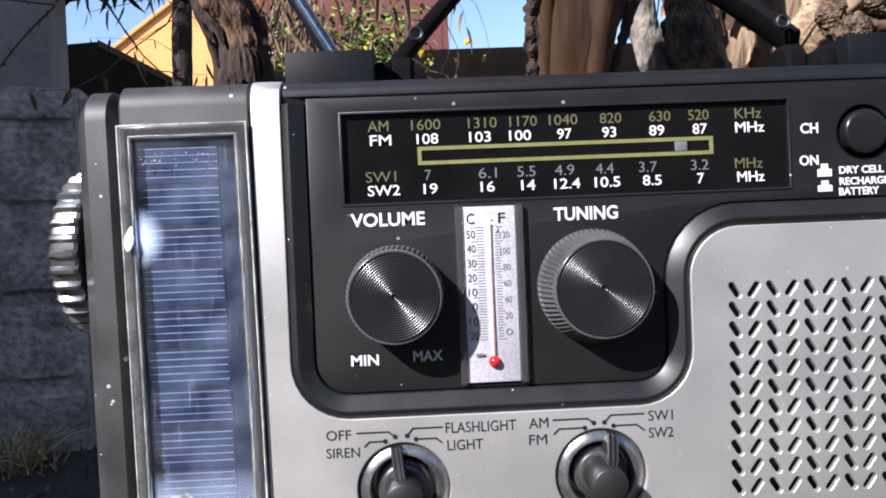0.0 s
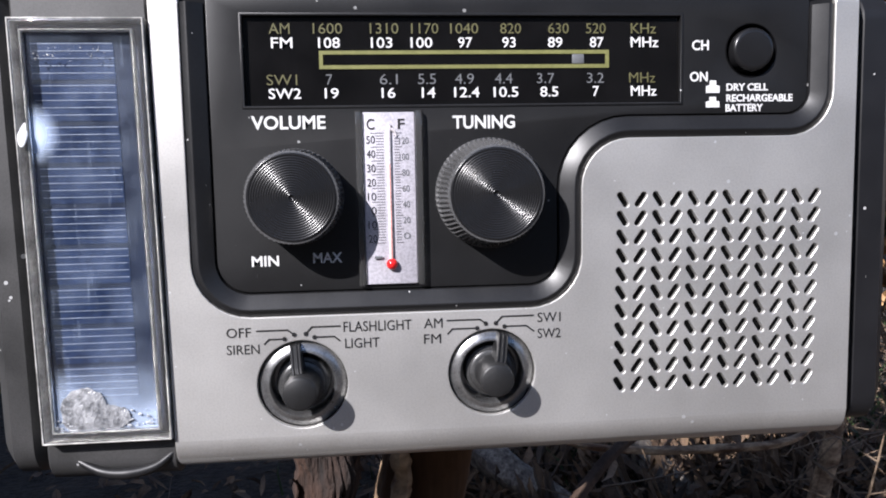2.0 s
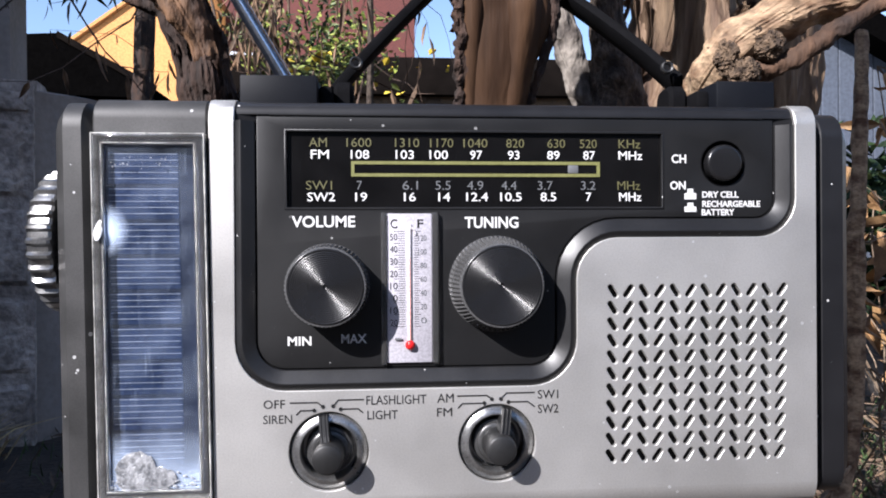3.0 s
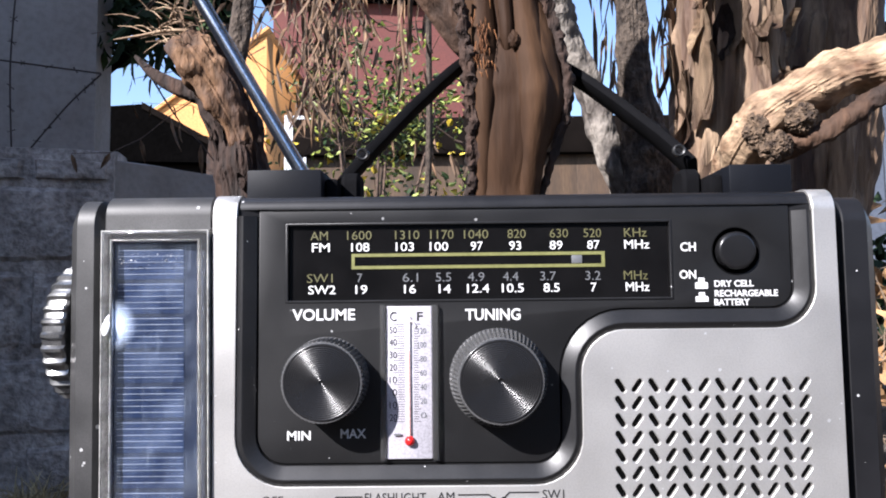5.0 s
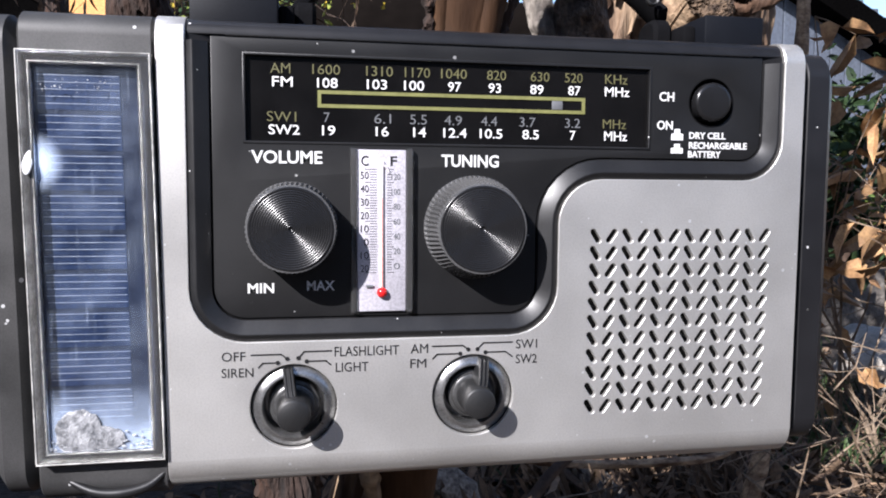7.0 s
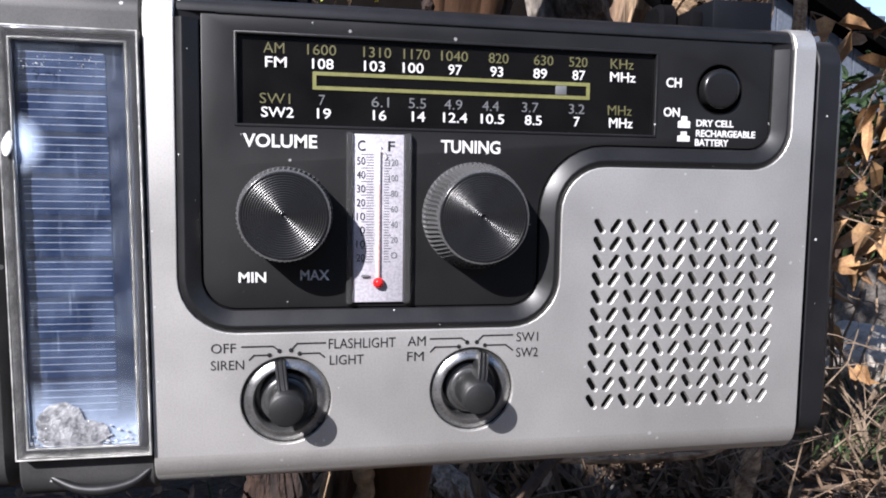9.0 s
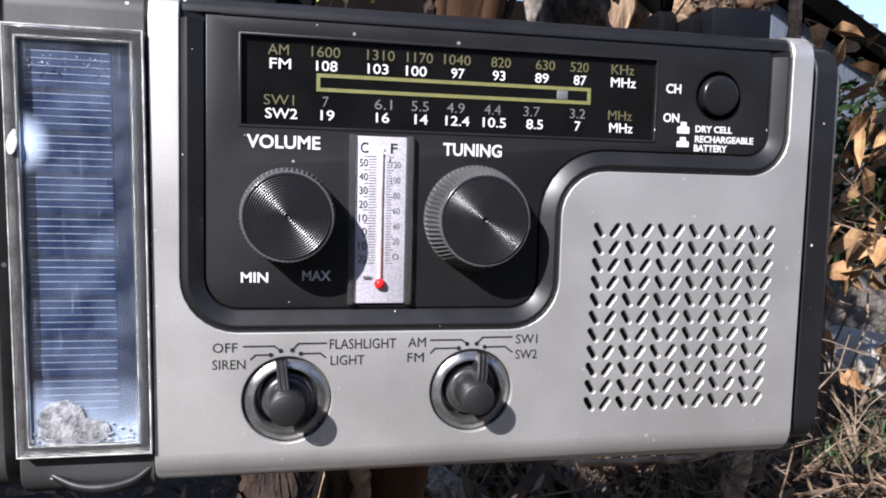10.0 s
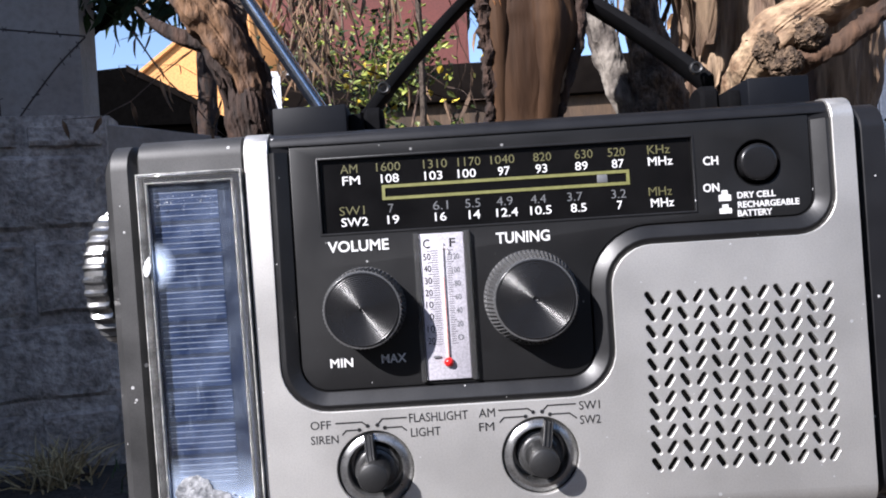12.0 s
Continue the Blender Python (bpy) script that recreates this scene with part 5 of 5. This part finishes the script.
for k in range(430):
    y = random.uniform(1.5, 2.6)
    px = random.gauss(-0.172, 0.026)
    x, z = px * y + 0.046, 0.80 + y * random.uniform(0.26, 0.50)
    dead.leaf((x, y, z), (random.uniform(-0.45, 0.45), random.uniform(-0.3, 0.3), -1), random.uniform(0.03, 0.10), random.uniform(0.006, 0.016), random.uniform(-0.3, 0.5))
for k in range(110):
    y, px = random.uniform(1.3, 1.8), random.choice((-0.06, -0.03, 0.215, 0.235, 0.30, 0.315)) + random.gauss(0, 0.008)
    dead.leaf((px * y + 0.046, y, 0.80 + y * random.uniform(0.33, 0.52)), (random.uniform(-0.15, 0.15), random.uniform(-0.2, 0.2), -1), random.uniform(0.06, 0.15), random.uniform(0.006, 0.012), random.uniform(-0.2, 0.2))
for k in range(70):
    y = random.uniform(1.5, 2.6)
    x, z = (random.uniform(-0.36, -0.06)) * y, 0.80 + y * random.uniform(0.42, 0.55)
    dead.leaf((x, y, z), (random.uniform(-0.5, 0.5), random.uniform(-0.3, 0.3), -1), random.uniform(0.05, 0.14), random.uniform(0.008, 0.02), random.uniform(-0.2, 0.3))
twigs.made("bare_twigs", TWIG_DARK, None, "tangle of bare dark twigs overhead", "twigs", "stuff")
dead.made("dead_foliage", HANGING, None, "dead brown leaves hanging in long strips", "foliage", "stuff")
dark = Sheaf()
for k in range(1300):
    y = random.uniform(2.0, 2.9)
    s, h = random.uniform(-0.52, -0.29), random.uniform(0.34, 0.60)
    if h < 0.362 + 0.05 * noise.noise(Vector((s * 30, y, 0))):
        continue
    dark.leaf((s * y, y, 0.8 + h * y), (random.uniform(-1, 1), random.uniform(-0.5, 0.5), random.uniform(-1, 0.4)), random.uniform(0.06, 0.14), random.uniform(0.015, 0.035), 0.2)
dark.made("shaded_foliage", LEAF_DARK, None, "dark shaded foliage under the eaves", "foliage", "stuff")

eaves = thing("eaves", (-1.2, 2.5, 1.75), "dark timber eaves reaching out over the wall", "roof")
part("beam", box(-2.2, -0.78, 2.46, 2.54, 1.765, 1.83, 0.008), BEAM_SHADED, eaves)
part("roof_sheet", box(-2.3, -0.72, 2.32, 2.58, 1.832, 1.86, 0.006), ROOF_SHADED, eaves)
part("rafter", tube([(-1.18, 2.50, 1.60), (-1.02, 2.50, 1.74)], [0.022, 0.022], 8), BEAM_SHADED, eaves)
part("post", box(-2.15, -2.05, 2.46, 2.54, 0.25, 1.74, 0.008), BEAM_SHADED, eaves)

# ---- plants ----
def bush(name, centre, size, count, leaf, mats, label, stems=12, seed=1):
    rnd = random.getstate()
    random.seed(seed)
    root = thing(name, (centre[0], centre[1], ground_height(centre[0], centre[1])), label, "bush")
    st, lv = Sheaf(), [Sheaf() for _ in mats]
    c = Vector(centre)
    base = Vector((centre[0], centre[1], ground_height(centre[0], centre[1]) - 0.02))
    clumps = [Vector((random.gauss(0, 0.45), random.gauss(0, 0.45), random.gauss(0, 0.45))) for _ in range(int(count / 45) + 3)]
    for q in clumps[:stems]:
        target = c + Vector((q.x * size[0], q.y * size[1], q.z * size[2]))
        st.stick(base + Vector((random.uniform(-0.1, 0.1), random.uniform(-0.1, 0.1), 0)), target, 0.014)
    for k in range(count):
        q = random.choice(clumps) + Vector((random.gauss(0, 0.15), random.gauss(0, 0.15), random.gauss(0, 0.15)))
        p = c + Vector((q.x * size[0], q.y * size[1], q.z * size[2]))
        d = Vector((random.uniform(-1, 1), random.uniform(-1, 0.6), random.uniform(-0.7, 0.7)))
        random.choice(lv).leaf(p, d, leaf * random.uniform(0.6, 1.3), leaf * random.uniform(0.35, 0.6), random.uniform(-0.1, 0.3))
    st.made("branching", TWIG_DARK, root, kind="stuff")
    for s, m in zip(lv, mats):
        s.made("crown", m, root, kind="stuff")
    random.setstate(rnd)
    return root


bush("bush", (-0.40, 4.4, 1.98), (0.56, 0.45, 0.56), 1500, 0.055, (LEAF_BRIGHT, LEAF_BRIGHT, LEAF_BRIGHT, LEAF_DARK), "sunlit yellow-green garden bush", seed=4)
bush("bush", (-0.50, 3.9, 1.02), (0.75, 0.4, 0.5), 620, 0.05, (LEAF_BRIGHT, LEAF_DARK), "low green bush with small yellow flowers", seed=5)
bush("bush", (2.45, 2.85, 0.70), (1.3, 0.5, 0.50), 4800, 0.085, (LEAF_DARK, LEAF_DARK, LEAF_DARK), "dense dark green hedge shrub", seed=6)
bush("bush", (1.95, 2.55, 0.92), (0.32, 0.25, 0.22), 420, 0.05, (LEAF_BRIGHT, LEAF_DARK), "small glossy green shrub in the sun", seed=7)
flowers = Sheaf()
for k in range(60):
    flowers.leaf((random.gauss(-0.15, 0.35), 3.45 + random.uniform(0, 0.3), random.uniform(1.2, 1.75)), (random.uniform(-1, 1), -1, random.uniform(-0.5, 1)), 0.05, 0.04, 0.1)
flowers.made("yellow_flowers", YELLOW, None, "small yellow flowers on the low bush", "flowers", "stuff")


# dry twiggy plant beside the radio
def dry_plant(place, reach, seed, label, stems=6):
    rnd = random.getstate()
    random.seed(seed)
    root = thing("dry_plant", (place[0], place[1], ground_height(place[0], place[1])), label, "dry plant", "dry plants")
    st, lv = Sheaf(), Sheaf()
    base = Vector((place[0], place[1], ground_height(place[0], place[1])))
    for k in range(stems):
        way = Vector((random.uniform(-1.0, 0.7), random.uniform(-0.5, 0.5), random.uniform(0.5, 1.6)))
        pts = st.twig(base, way, reach * random.uniform(0.6, 1.25), 0.0035, 7, 0.30)
        for p in pts[2:]:
            for _ in range(2):
                sub = st.twig(p, (random.uniform(-1, 1), random.uniform(-1, 1), random.uniform(-0.7, 0.6)), random.uniform(0.06, 0.16), 0.0016, 3, 0.4)
                for q in sub[1:]:
                    if random.random() < (0.85 if q.z > base.z + 0.34 else 0.16):
                        lv.leaf(q, (random.uniform(-0.8, 0.8), random.uniform(-0.8, 0.8), random.uniform(-1.2, 0.2)), random.uniform(0.034, 0.074), random.uniform(0.018, 0.040), random.uniform(-0.2, 0.8))
    st.made("branching", TWIG, root, "pale dry stems", kind="stuff")
    lv.made("withered_leaves", DRY_LEAF, root, "curled brown leaves", kind="stuff")
    random.setstate(rnd)


dry_plant((0.90, 1.12), 0.80, 61, "withered plant with curled brown leaves on pale stems")
dry_plant((1.14, 1.32), 1.05, 62, "tall withered plant with hanging brown leaves")
dry_plant((0.98, 1.08), 0.98, 64, "withered plant with curled brown leaves on pale stems", 4)
dry_plant((0.62, 1.35), 0.45, 63, "low withered plant with brown leaves")

# ---- litter, sticks and grass ----
leaves = Sheaf()
for k in range(11000):
    x, y = random.gauss(0.55, 0.55), 0.45 + abs(random.gauss(0, 0.75))
    if random.random() < 0.15:
        x, y = random.uniform(-1.5, 2.5), random.uniform(0.3, 3.0)
    if random.random() < 0.5 * min(1, max(0, (0.1 - x) / 0.3)):
        continue
    z = ground_height(x, y) + random.uniform(0, 0.03)
    leaves.leaf((x, y, z), (random.uniform(-1, 1), random.uniform(-1, 1), random.uniform(-0.1, 0.5)), random.uniform(0.012, 0.05), random.uniform(0.006, 0.018), random.uniform(-0.5, 0.6), side=Vector((random.uniform(-0.5, 0.5), random.uniform(-0.5, 0.5), 1)))
for k in range(420):
    x, y = random.uniform(0.1, 0.62), random.uniform(0.82, 1.15)
    z = ground_height(x, y) + random.uniform(0.03, 0.10)
    leaves.leaf((x, y, z), (random.uniform(-0.4, 0.4), random.uniform(-0.6, 0.1), random.uniform(-1, -0.3)), random.uniform(0.03, 0.08), random.uniform(0.008, 0.018), random.uniform(-0.3, 0.7))
leaves.made("leaf_litter", LITTER, None, "thick layer of fallen dry brown leaves", "leaf litter", "stuff")
fine = Sheaf()
for k in range(190):
    x, y = random.gauss(0.60, 0.45), 0.5 + abs(random.gauss(0, 0.55))
    z = ground_height(x, y) + random.uniform(0.0, 0.08)
    fine.twig((x, y, z), (random.uniform(-1, 1), random.uniform(-0.7, 0.7), random.uniform(-0.15, 0.45)), random.uniform(0.06, 0.28), random.uniform(0.0008, 0.0024), 4, 0.3)
fine.made("fallen_twigs", TWIG, None, "scattered pale dry twigs", "twigs", "stuff")
green = Sheaf()
for k in range(2900):
    x, y = random.uniform(-1.2, 2.4), random.uniform(0.9, 2.6)
    if noise.noise(Vector((x * 2.2, y * 2.2, 5))) < 0.02:
        continue
    green.blade((x, y, ground_height(x, y)), (random.uniform(-0.5, 0.5), random.uniform(-0.5, 0.5), 1), random.uniform(0.03, 0.09), 0.004)
for k in range(700):
    x, y = random.gauss(0.85, 0.2), random.uniform(0.95, 1.7)
    green.blade((x, y, ground_height(x, y)), (random.uniform(-0.5, 0.5), random.uniform(-0.5, 0.5), 1), random.uniform(0.05, 0.13), 0.005)
green.made("grass", GRASS, None, "sparse green grass among the litter", "grass", "stuff")


def log(points, radii, mat, label, seed):
    ob = part("fallen_branch", tube(points, radii, 20, 0.10, 40, 10, seed=seed, ridges=4), mat)
    tagged(ob, label, "branch", "fallen branches")


log([(0.09, 1.06, 0.46), (0.164, 0.93, 0.425), (0.235, 0.88, 0.382), (0.34, 0.80, 0.335)], [0.021, 0.022, 0.021, 0.018], BARK_GREY, "thick weathered grey branch lying in the litter", 71)
log([(0.30, 1.03, 0.47), (0.357, 0.93, 0.425), (0.411, 0.88, 0.374), (0.49, 0.82, 0.335)], [0.022, 0.023, 0.022, 0.018], BARK_GREY, "short grey branch lying in the litter", 72)
log([(0.16, 0.75, 0.535), (0.225, 0.737, 0.506), (0.30, 0.733, 0.495), (0.40, 0.733, 0.492), (0.46, 0.738, 0.493), (0.50, 0.75, 0.504), (0.56, 0.78, 0.535)], [0.002, 0.003, 0.0042, 0.0044, 0.004, 0.003, 0.002], BARK_PALE, "thin pale branch propped over the litter", 73)
log([(0.10, 0.60, 0.37), (0.24, 0.68, 0.50), (0.30, 0.70, 0.53)], [0.006, 0.0055, 0.003], TWIG_DARK, "dark thin branch propped up from the ground", 74)
brush = thing("brush_pile", (0.75, 0.85, 0.33), "loose pile of pale dry brushwood", "brushwood")
st = Sheaf()
for k in range(20):
    p = Vector((random.gauss(0.62, 0.12), random.gauss(0.88, 0.08), 0.34 + random.uniform(0, 0.06)))
    pts = st.twig(p, (random.uniform(-1, 1), random.uniform(-0.5, 0.2), random.uniform(0.2, 1.0)), random.uniform(0.12, 0.30), random.uniform(0.001, 0.003), 5, 0.25)
    for q in pts[1:]:
        st.twig(q, (random.uniform(-1, 1), random.uniform(-1, 0.5), random.uniform(-0.2, 0.8)), random.uniform(0.03, 0.12), 0.001, 3, 0.3)
st.made("brushwood", TWIG, brush, kind="stuff")


def tuft(x, y, n, h, seed, label):
    rnd = random.getstate()
    random.seed(seed)
    s = Sheaf()
    for k in range(n):
        s.blade((x + random.gauss(0, 0.03), y + random.gauss(0, 0.03), ground_height(x, y) - 0.005), (random.gauss(0, 0.45), random.gauss(0, 0.45), 1), h * random.uniform(0.5, 1.15), 0.005, 0.5)
    s.made("grass_tuft", STRAW, None, label, "grass", group="dry grass tufts")
    random.setstate(rnd)


tuft(-0.93, 1.74, 170, 0.18, 81, "straw-coloured dry grass tuft at the foot of the wall")
tuft(-1.10, 1.66, 120, 0.15, 82, "small straw-coloured dry grass tuft at the foot of the wall")
for x, y, r, label in ((1.43, 1.58, 0.13, "large pale rounded garden stone"), (1.70, 2.02, 0.07, "pale rounded garden stone"), (0.95, 1.75, 0.06, "small pale garden stone")):
    bm = bmesh.new()
    bmesh.ops.create_icosphere(bm, subdivisions=4, radius=1)
    for v in bm.verts:
        k = 1 + 0.18 * noise.noise(v.co * 1.6 + Vector((x * 7, y, 0))) + 0.05 * noise.noise(v.co * 5)
        v.co = Vector((x, y, ground_height(x, y) + r * 0.35)) + Vector((v.co.x, v.co.y, v.co.z * 0.75)) * r * k
    tagged(part("garden_stone", bm, STONE), label, "stone", "garden stones")


# ---- buildings and fences behind ----
def solid(name, outline, y, depth, mat, parent=None, label=""):
    """A body with the outline (x, z) as its front at y."""
    return part(name, plate([outline], y, depth, 0.004), mat, parent, label, smooth=False)


house = thing("house", (-2.5, 9.0, 0.28), "orange rendered gabled house in full sun", "house")
solid("wall", [(-4.6, 0.2), (-2.2, 0.2), (-2.2, 4.21), (-4.6, 2.45)], 9.0, 3.0, ORANGE, house)
roof_line = [Vector((-4.9, 0, 2.24)), Vector((-2.15, 0, 4.257))]
way = (roof_line[1] - roof_line[0]).normalized()
up = Vector((-way.z, 0, way.x)) * 0.04
solid("roof", [(p.x, p.z) for p in (roof_line[0], roof_line[1], roof_line[1] + up, roof_line[0] + up)], 8.95, 3.2, ORANGE, house)
house2 = thing("house", (-0.6, 11.0, 0.28), "dark red rendered house behind the trees", "house")
solid("wall", [(-2.6, 0.2), (0.55, 0.2), (0.55, 5.35), (-2.6, 5.55)], 11.0, 4.0, BRICK_RED, house2)
solid("roof", [(-2.8, 5.50), (0.75, 5.30), (0.75, 5.45), (-2.8, 5.68)], 10.8, 4.4, ROOF_SHADED, house2)
shed = thing("shed", (-2.0, 5.0, 0.28), "low garden shed, its shade put into near-black colours", "shed")
solid("wall", [(-3.4, 0.2), (-1.58, 0.2), (-1.58, 1.82), (-3.4, 1.82)], 5.05, 1.8, BEAM_SHADED, shed)
solid("roof", [(-3.5, 2.20), (-2.345, 2.185), (-2.05, 2.20), (-1.634, 1.96), (-1.48, 1.87), (-1.48, 1.78), (-3.5, 1.84)], 4.97, 2.0, ROOF_SHADED, shed)
solid("fascia", [(-2.05, 2.21), (-1.46, 1.88), (-1.46, 1.83), (-2.05, 2.165)], 4.95, 0.03, BEAM_SHADED, shed)
shed2 = thing("shed", (-1.2, 8.0, 0.28), "white garden outbuilding beyond the bushes", "shed")
solid("wall", [(-1.75, 0.2), (-0.55, 0.2), (-0.55, 2.84), (-1.75, 2.90)], 8.0, 1.0, WHITE_WALL, shed2)
fence = thing("fence", (0.4, 6.4, 0.28), "weathered board fence under a dark rail", "fence")
for k in range(34):
    x = -1.2 + k * 0.125
    solid("board", [(x, 0.2), (x + 0.1255, 0.2), (x + 0.1255, 2.20 + 0.02 * math.sin(k * 2.3)), (x, 2.20)], 6.4, 0.02, FENCE_WOOD, fence)
part("rail", box(-1.3, 3.1, 6.30, 6.40, 2.10, 2.42, 0.01), BEAM_SHADED, fence, "broad dark top rail")
part("rail", box(-1.3, 3.1, 6.34, 6.40, 1.20, 1.30, 0.01), BEAM_SHADED, fence)
porch = thing("house", (3.6, 4.6, 0.28), "blue-grey boarded house with a dark sloping roof edge", "house")
for k in range(30):
    x = 2.55 + k * 0.12
    top = 2.66 - (k + 1) * 0.0542
    part("wall_board", box(x, x + 0.114, 4.60, 4.64, 0.25, top, 0.006), HOUSE_SHADED, porch, smooth=False)
solid("wall", [(2.55, 0.2), (6.2, 0.2), (6.2, 1.0), (2.55, 2.65)], 4.645, 2.0, HOUSE_SHADED, porch)
solid("roof", [(2.30, 2.72), (2.30, 2.55), (6.3, 0.43), (6.3, 0.60)], 4.40, 2.4, ROOF_SHADED, porch)
